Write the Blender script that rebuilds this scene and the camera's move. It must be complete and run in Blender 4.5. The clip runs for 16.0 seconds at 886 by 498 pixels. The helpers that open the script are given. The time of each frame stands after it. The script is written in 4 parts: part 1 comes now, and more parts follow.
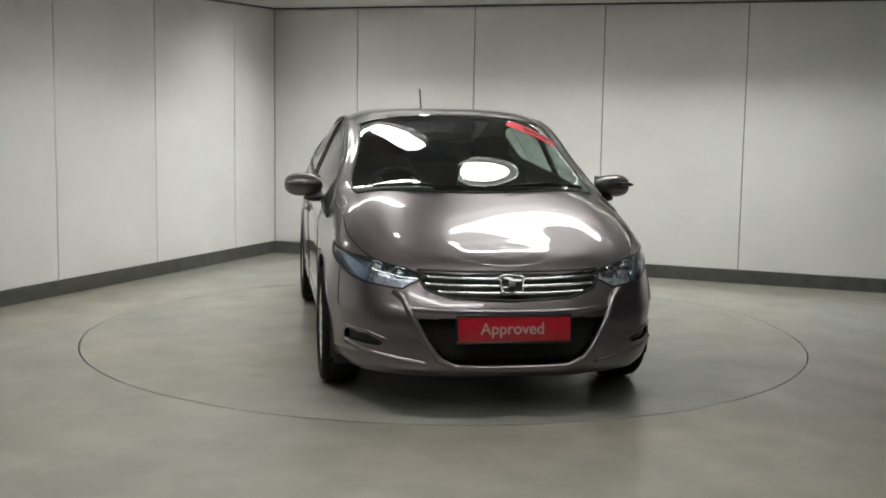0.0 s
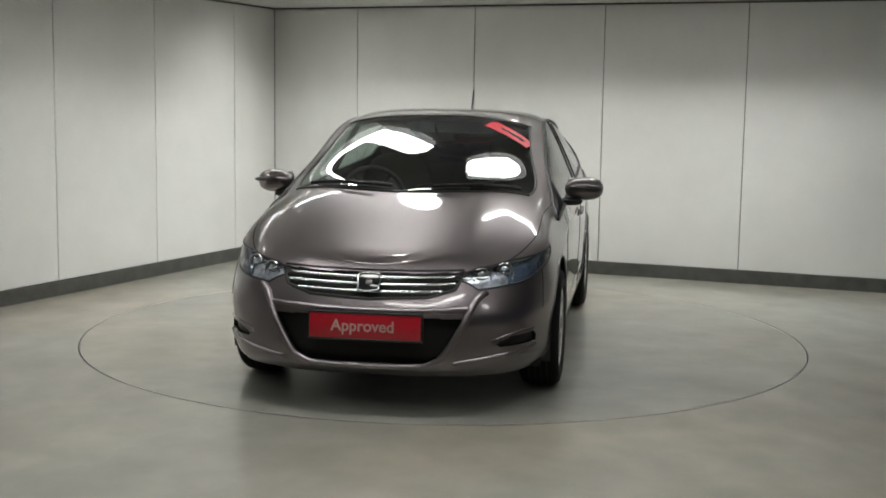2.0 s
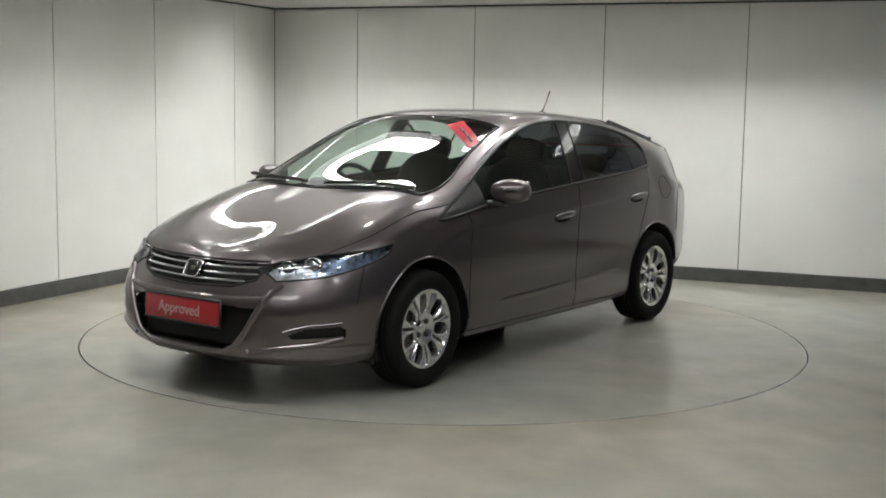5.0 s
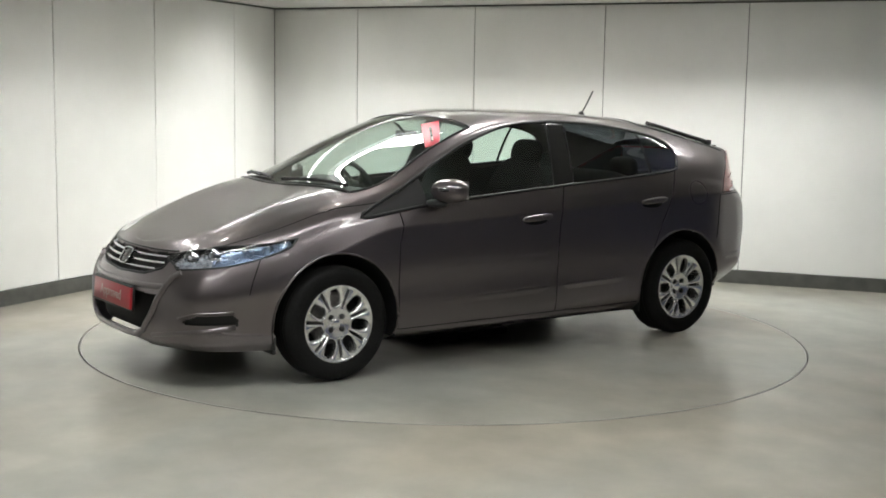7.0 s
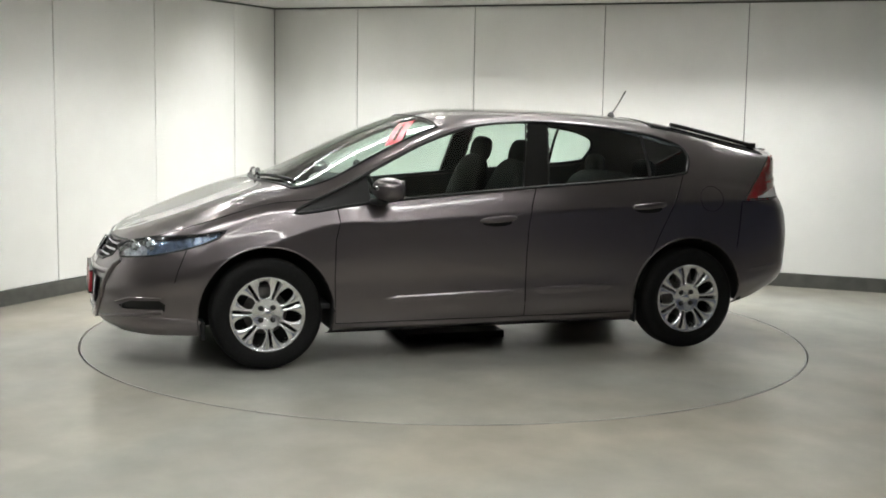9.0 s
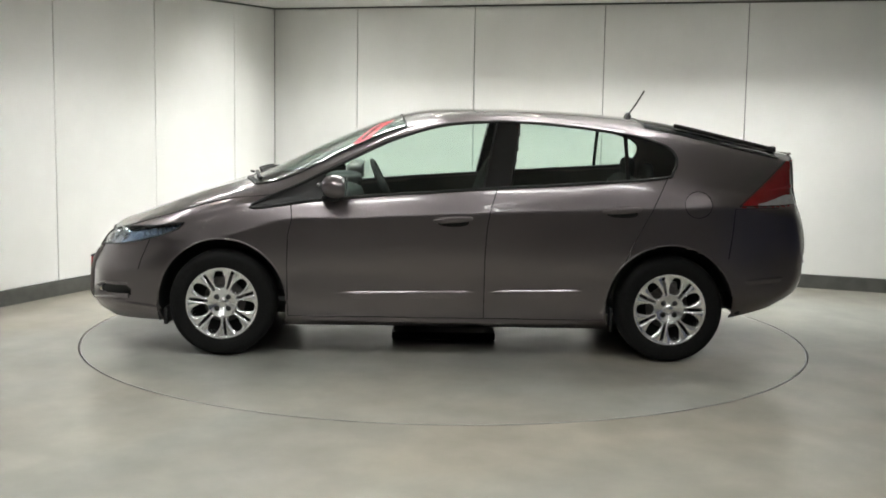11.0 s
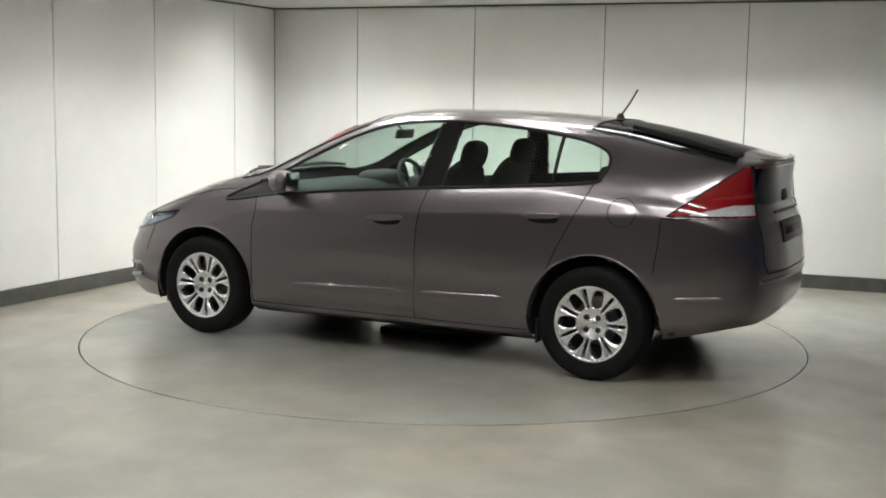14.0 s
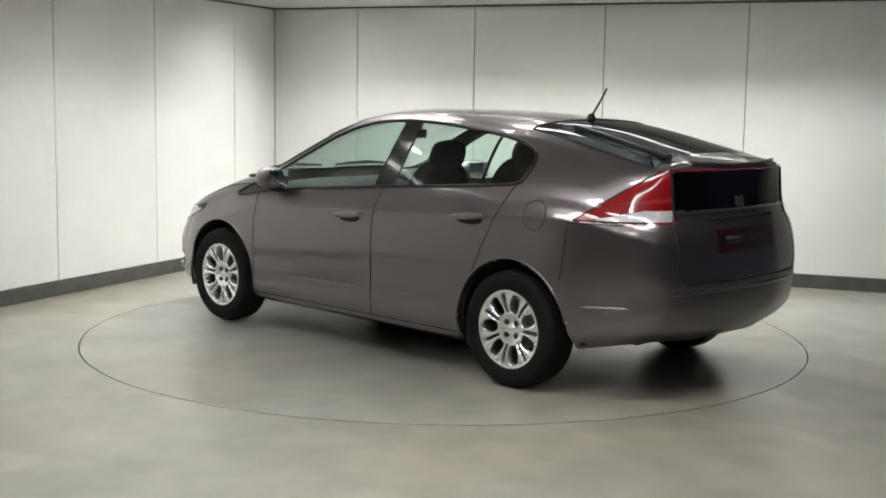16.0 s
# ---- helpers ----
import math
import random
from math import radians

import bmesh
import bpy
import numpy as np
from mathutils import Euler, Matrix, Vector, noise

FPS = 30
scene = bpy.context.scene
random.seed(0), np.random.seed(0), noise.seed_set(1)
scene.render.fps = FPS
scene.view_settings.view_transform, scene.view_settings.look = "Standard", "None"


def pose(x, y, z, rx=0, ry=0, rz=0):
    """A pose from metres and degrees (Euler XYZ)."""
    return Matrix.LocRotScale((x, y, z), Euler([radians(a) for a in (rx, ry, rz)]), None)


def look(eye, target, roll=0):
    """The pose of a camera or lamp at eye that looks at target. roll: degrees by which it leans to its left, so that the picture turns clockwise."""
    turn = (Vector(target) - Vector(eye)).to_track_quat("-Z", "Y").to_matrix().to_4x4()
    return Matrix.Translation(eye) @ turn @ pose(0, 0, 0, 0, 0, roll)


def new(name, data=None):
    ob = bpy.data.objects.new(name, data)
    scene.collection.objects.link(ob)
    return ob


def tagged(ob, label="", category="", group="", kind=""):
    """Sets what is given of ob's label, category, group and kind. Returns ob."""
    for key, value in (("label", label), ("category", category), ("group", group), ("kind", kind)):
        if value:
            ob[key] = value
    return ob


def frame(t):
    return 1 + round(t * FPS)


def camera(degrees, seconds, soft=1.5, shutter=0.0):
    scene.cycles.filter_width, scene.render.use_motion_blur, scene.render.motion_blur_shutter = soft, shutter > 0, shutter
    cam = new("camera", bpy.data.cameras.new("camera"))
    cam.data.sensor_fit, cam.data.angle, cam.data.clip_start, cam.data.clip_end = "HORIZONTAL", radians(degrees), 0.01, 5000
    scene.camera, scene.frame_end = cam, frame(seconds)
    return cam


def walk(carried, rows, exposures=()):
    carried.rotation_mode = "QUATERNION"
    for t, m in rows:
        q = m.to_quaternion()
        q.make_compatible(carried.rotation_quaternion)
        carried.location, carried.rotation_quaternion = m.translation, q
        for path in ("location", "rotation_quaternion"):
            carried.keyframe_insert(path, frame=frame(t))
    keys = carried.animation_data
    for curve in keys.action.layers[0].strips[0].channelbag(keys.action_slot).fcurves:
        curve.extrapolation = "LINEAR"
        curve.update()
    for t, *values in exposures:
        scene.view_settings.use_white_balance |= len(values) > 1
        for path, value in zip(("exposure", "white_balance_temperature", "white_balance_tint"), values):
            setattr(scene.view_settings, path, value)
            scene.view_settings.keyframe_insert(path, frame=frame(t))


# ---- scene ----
cam = camera(40.44, 16.0, soft=1.8)
EYE = (0.0, -7.583, 1.465)
VIEW = look(EYE, (-0.0129, 2.3424, 0.2462), 0.87)
walk(cam, [(0.0, VIEW), (16.0, VIEW)], exposures=[(0.0, -0.30), (4.0, -0.22), (6.5, 0.38), (9.0, 0.42), (12.0, 0.41), (16.0, 0.30)])

# ---- light ----
world = bpy.data.worlds.new("world")
scene.world = world
world.use_nodes = True
world.node_tree.nodes["Background"].inputs[0].default_value = (0.6, 0.7, 1.0, 1)
world.node_tree.nodes["Background"].inputs[1].default_value = 0.01
LAMP_POWER = 20.0


# ---- materials ----
def mat(name, color, rough=0.5, metal=0.0, coat=0.0, noise_scale=0.0, vary=0.15, bump=0.0, bump_scale=60.0, spec=0.5,
        big_scale=0.0, big_vary=0.0, rough_vary=0.0, glow=0.0):
    m = bpy.data.materials.new(name)
    m.use_nodes = True
    nt = m.node_tree
    b = nt.nodes["Principled BSDF"]
    b.inputs["Base Color"].default_value = (*color, 1)
    b.inputs["Roughness"].default_value = rough
    b.inputs["Metallic"].default_value = metal
    b.inputs["Coat Weight"].default_value = coat
    b.inputs["Coat Roughness"].default_value = 0.04
    b.inputs["Specular IOR Level"].default_value = spec
    if glow:
        b.inputs["Emission Color"].default_value = (*color, 1)
        b.inputs["Emission Strength"].default_value = glow
    coord = nt.nodes.new("ShaderNodeTexCoord")
    out = None
    for scale, amount in ((noise_scale, vary), (big_scale, big_vary)):
        if not scale:
            continue
        n = nt.nodes.new("ShaderNodeTexNoise")
        n.inputs["Scale"].default_value = scale
        n.inputs["Detail"].default_value = 6
        nt.links.new(coord.outputs["Object"], n.inputs["Vector"])
        r = nt.nodes.new("ShaderNodeMapRange")
        r.inputs["From Min"].default_value, r.inputs["From Max"].default_value = 0.3, 0.7
        r.inputs["To Min"].default_value, r.inputs["To Max"].default_value = 1 - amount, 1 + amount
        nt.links.new(n.outputs["Fac"], r.inputs["Value"])
        mul = nt.nodes.new("ShaderNodeMix")
        mul.data_type, mul.blend_type = "RGBA", "MULTIPLY"
        mul.inputs[0].default_value = 1
        mul.inputs[6].default_value = (*color, 1)
        if out:
            nt.links.new(out, mul.inputs[6])
        nt.links.new(r.outputs[0], mul.inputs[7])
        out = mul.outputs[2]
        nt.links.new(out, b.inputs["Base Color"])
        if rough_vary:
            q = nt.nodes.new("ShaderNodeMapRange")
            q.inputs["From Min"].default_value, q.inputs["From Max"].default_value = 0.3, 0.7
            q.inputs["To Min"].default_value, q.inputs["To Max"].default_value = rough - rough_vary, rough + rough_vary
            nt.links.new(n.outputs["Fac"], q.inputs["Value"])
            nt.links.new(q.outputs[0], b.inputs["Roughness"])
    if bump:
        n = nt.nodes.new("ShaderNodeTexNoise")
        n.inputs["Scale"].default_value = bump_scale
        n.inputs["Detail"].default_value = 4
        nt.links.new(coord.outputs["Object"], n.inputs["Vector"])
        k = nt.nodes.new("ShaderNodeBump")
        k.inputs["Strength"].default_value = bump
        k.inputs["Distance"].default_value = 0.004
        nt.links.new(n.outputs["Fac"], k.inputs["Height"])
        nt.links.new(k.outputs[0], b.inputs["Normal"])
    return m


def glass_mat(name, tint, gloss=1.0):
    m = bpy.data.materials.new(name)
    m.use_nodes = True
    nt = m.node_tree
    nt.nodes.clear()
    o = nt.nodes.new("ShaderNodeOutputMaterial")
    mix = nt.nodes.new("ShaderNodeMixShader")
    t = nt.nodes.new("ShaderNodeBsdfTransparent")
    g = nt.nodes.new("ShaderNodeBsdfGlossy")
    lw = nt.nodes.new("ShaderNodeLayerWeight")
    lw.inputs[0].default_value = 0.5
    pw = nt.nodes.new("ShaderNodeMath")
    pw.operation, pw.inputs[1].default_value = "POWER", 4.5
    ma = nt.nodes.new("ShaderNodeMath")
    ma.operation, ma.inputs[1].default_value, ma.inputs[2].default_value = "MULTIPLY_ADD", 0.9, 0.055
    t.inputs[0].default_value = (*tint, 1)
    g.inputs["Color"].default_value = (gloss, gloss, gloss, 1)
    g.inputs["Roughness"].default_value = 0.01
    nt.links.new(lw.outputs["Facing"], pw.inputs[0])
    nt.links.new(pw.outputs[0], ma.inputs[0])
    nt.links.new(ma.outputs[0], mix.inputs[0])
    nt.links.new(t.outputs[0], mix.inputs[1])
    nt.links.new(g.outputs[0], mix.inputs[2])
    nt.links.new(mix.outputs[0], o.inputs[0])
    return m


def paint_mat(name, color):
    m = mat(name, color, rough=0.32, metal=0.95, coat=1.0, noise_scale=900, vary=0.18)
    m.node_tree.nodes["Principled BSDF"].inputs["Coat Roughness"].default_value = 0.02
    return m


def tint_floor(m, warm, cool):
    """Old warm and cool stains over a floor colour, and fine scuffs."""
    nt = m.node_tree
    b = nt.nodes["Principled BSDF"]
    before = b.inputs["Base Color"].links[0].from_socket
    coord = nt.nodes.new("ShaderNodeTexCoord")
    n = nt.nodes.new("ShaderNodeTexNoise")
    n.inputs["Scale"].default_value, n.inputs["Detail"].default_value, n.inputs["Distortion"].default_value = 0.33, 5, 0.6
    nt.links.new(coord.outputs["Object"], n.inputs["Vector"])
    ramp = nt.nodes.new("ShaderNodeValToRGB")
    ramp.color_ramp.elements[0].position, ramp.color_ramp.elements[1].position = 0.38, 0.62
    ramp.color_ramp.elements[0].color, ramp.color_ramp.elements[1].color = (*cool, 1), (*warm, 1)
    nt.links.new(n.outputs["Fac"], ramp.inputs[0])
    stretch = nt.nodes.new("ShaderNodeMapping")
    stretch.inputs["Scale"].default_value = (2.6, 2.1, 1)
    stretch.inputs["Rotation"].default_value = (0, 0, 0.5)
    nt.links.new(coord.outputs["Object"], stretch.inputs["Vector"])
    s = nt.nodes.new("ShaderNodeTexNoise")
    s.inputs["Scale"].default_value, s.inputs["Detail"].default_value = 1.6, 8
    nt.links.new(stretch.outputs[0], s.inputs["Vector"])
    fine = nt.nodes.new("ShaderNodeMapRange")
    fine.inputs["From Min"].default_value, fine.inputs["From Max"].default_value = 0.35, 0.65
    fine.inputs["To Min"].default_value, fine.inputs["To Max"].default_value = 0.93, 1.05
    nt.links.new(s.outputs["Fac"], fine.inputs["Value"])
    for source in (ramp.outputs[0], fine.outputs[0]):
        mul = nt.nodes.new("ShaderNodeMix")
        mul.data_type, mul.blend_type = "RGBA", "MULTIPLY"
        mul.inputs[0].default_value = 1
        nt.links.new(before, mul.inputs[6])
        nt.links.new(source, mul.inputs[7])
        before = mul.outputs[2]
    nt.links.new(before, b.inputs["Base Color"])


PAINT = paint_mat("metallic_paint", (0.192, 0.169, 0.176))
GLASS = glass_mat("clear_glass", (0.66, 0.75, 0.71))
SIDE_GLASS = glass_mat("side_glass", (0.78, 0.88, 0.83))
HATCH_GLASS = glass_mat("hatch_glass", (0.10, 0.11, 0.13), 0.45)
TAIL_GLASS = glass_mat("tail_glass", (0.012, 0.012, 0.022))
LENS = glass_mat("lamp_lens", (0.85, 0.88, 0.92))
BLACK = mat("black_plastic", (0.012, 0.012, 0.013), 0.45, noise_scale=300, vary=0.2)
GLOSS_BLACK = mat("gloss_black_trim", (0.01, 0.01, 0.011), 0.12, coat=0.5, noise_scale=200, vary=0.1)
# Black for shut lines and grilles, also painted as shade behind spokes and handles.
GAP = mat("gap_and_shade_black", (0.006, 0.006, 0.006), 0.8)
RUBBER = mat("tyre_rubber", (0.0065, 0.0065, 0.0065), 0.8, noise_scale=120, vary=0.3, spec=0.2, bump=0.3, bump_scale=200)
ALLOY = mat("alloy", (0.90, 0.90, 0.91), 0.20, metal=0.88, noise_scale=40, vary=0.04)
CHROME = mat("chrome", (0.72, 0.73, 0.75), 0.10, metal=1.0, noise_scale=80, vary=0.05)
DULL = mat("dull_steel", (0.16, 0.15, 0.145), 0.5, metal=0.9, noise_scale=60, vary=0.2)
RED_LENS = mat("red_lens", (0.27, 0.006, 0.01), 0.12, coat=1.0, noise_scale=160, vary=0.3)
PINK_LENS = mat("pale_red_lens", (0.36, 0.022, 0.03), 0.2, coat=1.0, noise_scale=120, vary=0.25)
WHITE_LENS = mat("white_lens", (0.55, 0.54, 0.56), 0.14, coat=1.0, noise_scale=60, vary=0.12)
SMOKE_LENS = mat("smoked_lens", (0.08, 0.08, 0.085), 0.1, coat=1.0, noise_scale=140, vary=0.25)
PLATE_RED = mat("plate_red", (0.36, 0.010, 0.02), 0.3, coat=0.4, noise_scale=50, vary=0.06)
# Plate red with the shade of the tail put into its colour.
REAR_RED = mat("shaded_plate_red", (0.02, 0.002, 0.005), 0.35, noise_scale=50, vary=0.06)
STICKER_RED = mat("sticker_red", (0.72, 0.012, 0.04), 0.35, noise_scale=50, vary=0.06)
PALE = mat("plate_letters", (0.42, 0.28, 0.26), 0.4, noise_scale=80, vary=0.05)
FABRIC = mat("seat_fabric", (0.022, 0.022, 0.024), 0.9, noise_scale=250, vary=0.35, bump=0.4, bump_scale=300)
DASH = mat("dash_plastic", (0.045, 0.047, 0.049), 0.6, noise_scale=200, vary=0.2, bump=0.2, bump_scale=250)
LINING = mat("roof_lining", (0.20, 0.195, 0.185), 0.9, noise_scale=200, vary=0.1)
LAMP_BOWL = mat("lamp_bowl", (0.62, 0.63, 0.66), 0.25, metal=0.6, noise_scale=38, vary=0.5)
BLUE_LENS = mat("blue_lamp_insert", (0.30, 0.38, 0.52), 0.2, metal=0.7, coat=1.0, noise_scale=45, vary=0.5)
WALL = mat("white_panel_laminate", (0.74, 0.74, 0.72), 0.5, noise_scale=3.0, vary=0.025, big_scale=0.7, big_vary=0.05, bump=0.04, bump_scale=30, spec=0.35)
JOINT = mat("panel_joint", (0.20, 0.20, 0.19), 0.7, noise_scale=20, vary=0.2)
SKIRT = mat("grey_vinyl_skirting", (0.075, 0.076, 0.07), 0.5, noise_scale=9, vary=0.2, big_scale=1.5, big_vary=0.12)
CEIL = mat("grey_ceiling", (0.55, 0.55, 0.53), 0.8, noise_scale=6, vary=0.04)
DARK_WALL = mat("charcoal_wall", (0.085, 0.10, 0.19), 0.8, noise_scale=4, vary=0.15)
GREY_WALL = mat("grey_wall", (0.20, 0.20, 0.205), 0.8, noise_scale=4, vary=0.12)
FLOOR = mat("painted_screed", (0.275, 0.266, 0.238), 0.27, noise_scale=2.2, vary=0.07, big_scale=0.5, big_vary=0.10, bump=0.05, bump_scale=14)
tint_floor(FLOOR, (1.05, 1.0, 0.92), (0.96, 1.0, 1.0))
FLOOR_EDGE = mat("worn_edge", (0.20, 0.195, 0.18), 0.5, noise_scale=3, vary=0.3)
TUBE = mat("lamp_strip", (0.985, 0.995, 0.965), 0.6, glow=LAMP_POWER)
# Strip of the added wall washers, stronger than the other troughs.
ADDED_WASH = mat("added_wall_wash", (0.985, 0.995, 0.965), 0.6, glow=2.65 * LAMP_POWER)
HOUSING = mat("lamp_housing", (0.12, 0.12, 0.12), 0.7, noise_scale=30, vary=0.1)
TUBE_SMALL = mat("downlight_lens", (1.0, 0.95, 0.86), 0.6, glow=40.0)
REFLECTOR = mat("lamp_reflector", (0.82, 0.82, 0.8), 0.6, noise_scale=30, vary=0.03)


# ---- mesh helpers ----
def link(name, bm, material, parent=None, label="", smooth=True):
    me = bpy.data.meshes.new(name)
    bm.to_mesh(me)
    bm.free()
    for p in me.polygons:
        p.use_smooth = smooth
    me.materials.append(material)
    ob = new(name, me)
    if parent:
        ob.parent = parent
    return tagged(ob, label)


def part(name, bm, material, parent, label="", smooth=True):
    return link(name, bm, material, parent, label, smooth)


def box(bm, x0, x1, y0, y1, z0, z1, bevel=0.0, m=None):
    vs = [bm.verts.new((x, y, z)) for x in (x0, x1) for y in (y0, y1) for z in (z0, z1)]
    fs = [bm.faces.new([vs[i] for i in f]) for f in ((0, 1, 3, 2), (4, 6, 7, 5), (0, 4, 5, 1), (2, 3, 7, 6), (0, 2, 6, 4), (1, 5, 7, 3))]
    if bevel:
        es = list({e for f in fs for e in f.edges})
        r = bmesh.ops.bevel(bm, geom=es, offset=bevel, segments=2, affect="EDGES", profile=0.5)
        vs = list({v for v in r["verts"]} | {v for v in vs if v.is_valid})
    if m is not None:
        bmesh.ops.transform(bm, matrix=m, verts=vs)
    return bm


def boxed(*a, **k):
    return box(bmesh.new(), *a, **k)


def lathe(profile, seg=48, axis="y"):
    """Turn (radius, height) pairs about an axis."""
    bm = bmesh.new()
    rings = []
    for r, hgt in profile:
        ring = []
        for i in range(seg):
            a = 2 * math.pi * i / seg
            p = (r * math.cos(a), hgt, r * math.sin(a)) if axis == "y" else (r * math.cos(a), r * math.sin(a), hgt)
            ring.append(bm.verts.new(p))
        rings.append(ring)
    for a, b in zip(rings, rings[1:]):
        for i in range(seg):
            j = (i + 1) % seg
            bm.faces.new((a[i], a[j], b[j], b[i]))
    bmesh.ops.recalc_face_normals(bm, faces=bm.faces)
    return bm


def tube(bm, pts, radius, seg=6, closed=False, flat=1.0):
    """Sweep a round section along pts."""
    pts = [Vector(p) for p in pts]
    n = len(pts)
    rings = []
    for i, p in enumerate(pts):
        a = pts[i - 1] if i or closed else p
        b = pts[(i + 1) % n] if i < n - 1 or closed else p
        d = (b - a).normalized()
        side = d.cross(Vector((0, 0, 1)))
        if side.length < 0.1:
            side = d.cross(Vector((0, 1, 0)))
        side.normalize()
        up = side.cross(d)
        rings.append([bm.verts.new(p + radius * (math.cos(t) * side + flat * math.sin(t) * up)) for t in (2 * math.pi * k / seg for k in range(seg))])
    for i in range(n if closed else n - 1):
        a, b = rings[i], rings[(i + 1) % n]
        for k in range(seg):
            bm.faces.new((a[k], a[(k + 1) % seg], b[(k + 1) % seg], b[k]))
    if not closed:
        bm.faces.new(rings[0])
        bm.faces.new(rings[-1][::-1])
    return bm


def prism(outline, z0, z1, holes=()):
    """An upright slab with the outline and holes given in plan."""
    bm = bmesh.new()
    edges = []
    for loop in (outline, *holes):
        vs = [bm.verts.new((x, y, z0)) for x, y in loop]
        edges += [bm.edges.new((vs[i], vs[(i + 1) % len(vs)])) for i in range(len(vs))]
    bmesh.ops.triangle_fill(bm, use_beauty=True, use_dissolve=False, edges=edges)
    r = bmesh.ops.extrude_face_region(bm, geom=list(bm.faces))
    bmesh.ops.translate(bm, vec=(0, 0, z1 - z0), verts=[v for v in r["geom"] if isinstance(v, bmesh.types.BMVert)])
    bmesh.ops.recalc_face_normals(bm, faces=bm.faces)
    return bm


def circle(r, n=128):
    return [(r * math.cos(2 * math.pi * i / n), r * math.sin(2 * math.pi * i / n)) for i in range(n)]


# ---- the room ----
CORNER = Vector((-1.630, 3.894, 0))
LEFT_WAY = Vector((-math.cos(radians(65.97)), -math.sin(radians(65.97)), 0))
RIGHT_WAY = Vector((math.cos(radians(-21.03)), math.sin(radians(-21.03)), 0))
CEILING_Z, SKIRT_Z = 2.31, 0.11
LEFT_LEN, RIGHT_LEN = 13.6, 9.2
FAR_LEFT = CORNER + LEFT_LEN * LEFT_WAY
FAR_RIGHT = CORNER + RIGHT_LEN * RIGHT_WAY
NEAR = FAR_LEFT + 9.6 * RIGHT_WAY


def wall_frame(origin, way):
    """Along the wall, into the wall, up."""
    out = Vector((way.y, -way.x, 0))
    if out.dot(Vector(origin)) < 0:
        out = -out
    m = Matrix.Identity(4)
    for i, a in enumerate((way, out, Vector((0, 0, 1)))):
        for j in range(3):
            m[j][i] = a[j]
    m.translation = origin
    return m


def panelled_wall(name, origin, way, joints, length):
    m = wall_frame(origin, way)
    back = link(name, boxed(-0.15, length, 0.014, 0.12, 0, 3.2), JOINT, smooth=False)
    back.matrix_world = m
    tagged(back, "white laminate wall of tall flush panels", kind="structure")
    edges = [0.0, *joints, length]
    for i, (a, b) in enumerate(zip(edges, edges[1:])):
        bm = boxed(a + 0.004, b - 0.004, 0.0, 0.013, SKIRT_Z + 0.002, CEILING_Z - 0.016, bevel=0.003)
        part("panel", bm, WALL, back, smooth=False)
    skirt = link("skirting", boxed(0.0, length, -0.012, 0.013, 0.0, SKIRT_Z, bevel=0.004), SKIRT, smooth=False)
    skirt.matrix_world = m
    tagged(skirt, "dark grey vinyl skirting along the wall", kind="structure")
    cornice = link("trim", boxed(0.0, length, -0.008, 0.013, CEILING_Z - 0.014, CEILING_Z - 0.001, bevel=0.002), SKIRT, smooth=False)
    cornice.matrix_world = m
    tagged(cornice, "thin grey trim where the wall meets the ceiling", kind="structure")


def room():
    left = [0.67, 1.805, 2.97] + [2.97 + 1.16 * i for i in range(1, 9)]
    right = [0.86, 2.00, 3.17, 4.36] + [4.36 + 1.17 * i for i in range(1, 4)]
    panelled_wall("wall_left", CORNER, LEFT_WAY, left, LEFT_LEN)
    panelled_wall("wall_back", CORNER, RIGHT_WAY, right, RIGHT_LEN)
    # Unseen walls added to close the room, toned for the car's reflections.
    for name, a, b, m, label in (("wall_right", FAR_RIGHT, NEAR, DARK_WALL, "plain dark blue-grey wall, unseen, added to close the dark side"),
                                 ("wall_near", FAR_LEFT, NEAR, GREY_WALL, "plain mid-grey wall, unseen, added to close the near side")):
        way = (b - a).normalized()
        w = link(name, boxed(-0.2, (b - a).length + 0.2, 0, 0.12, 0, 3.2), m, smooth=False)
        w.matrix_world = wall_frame(a, way)
        tagged(w, label, kind="structure")
    o = [(p.x, p.y) for p in (CORNER, FAR_LEFT, NEAR, FAR_RIGHT)]
    c = sum((Vector(p) for p in o), Vector((0, 0))) / 4
    big = [tuple(c + 1.06 * (Vector(p) - c)) for p in o]
    fl = link("floor", prism(big, -0.08, 0.0, holes=[circle(TABLE_R + 0.0035)]), FLOOR, smooth=False)
    tagged(fl, "grey-beige painted screed floor with faint stains", kind="structure")
    pit = link("turntable_pit", prism(circle(TABLE_R + 0.1), -0.2, -0.1), GAP, smooth=False)
    tagged(pit, "dark pit under the turntable", kind="structure")
    slots = [lamp_outline(line, width / 2) for line, depth, width in TROUGHS]
    ce = link("ceiling", prism(big, CEILING_Z, CEILING_Z + 0.02, holes=slots), CEIL, smooth=False)
    tagged(ce, "grey ceiling with recessed light troughs", kind="structure")
    top = link("ceiling_upper", prism(big, 3.2, 3.3), CEIL, smooth=False)
    tagged(top, "grey upper ceiling slab", kind="structure")


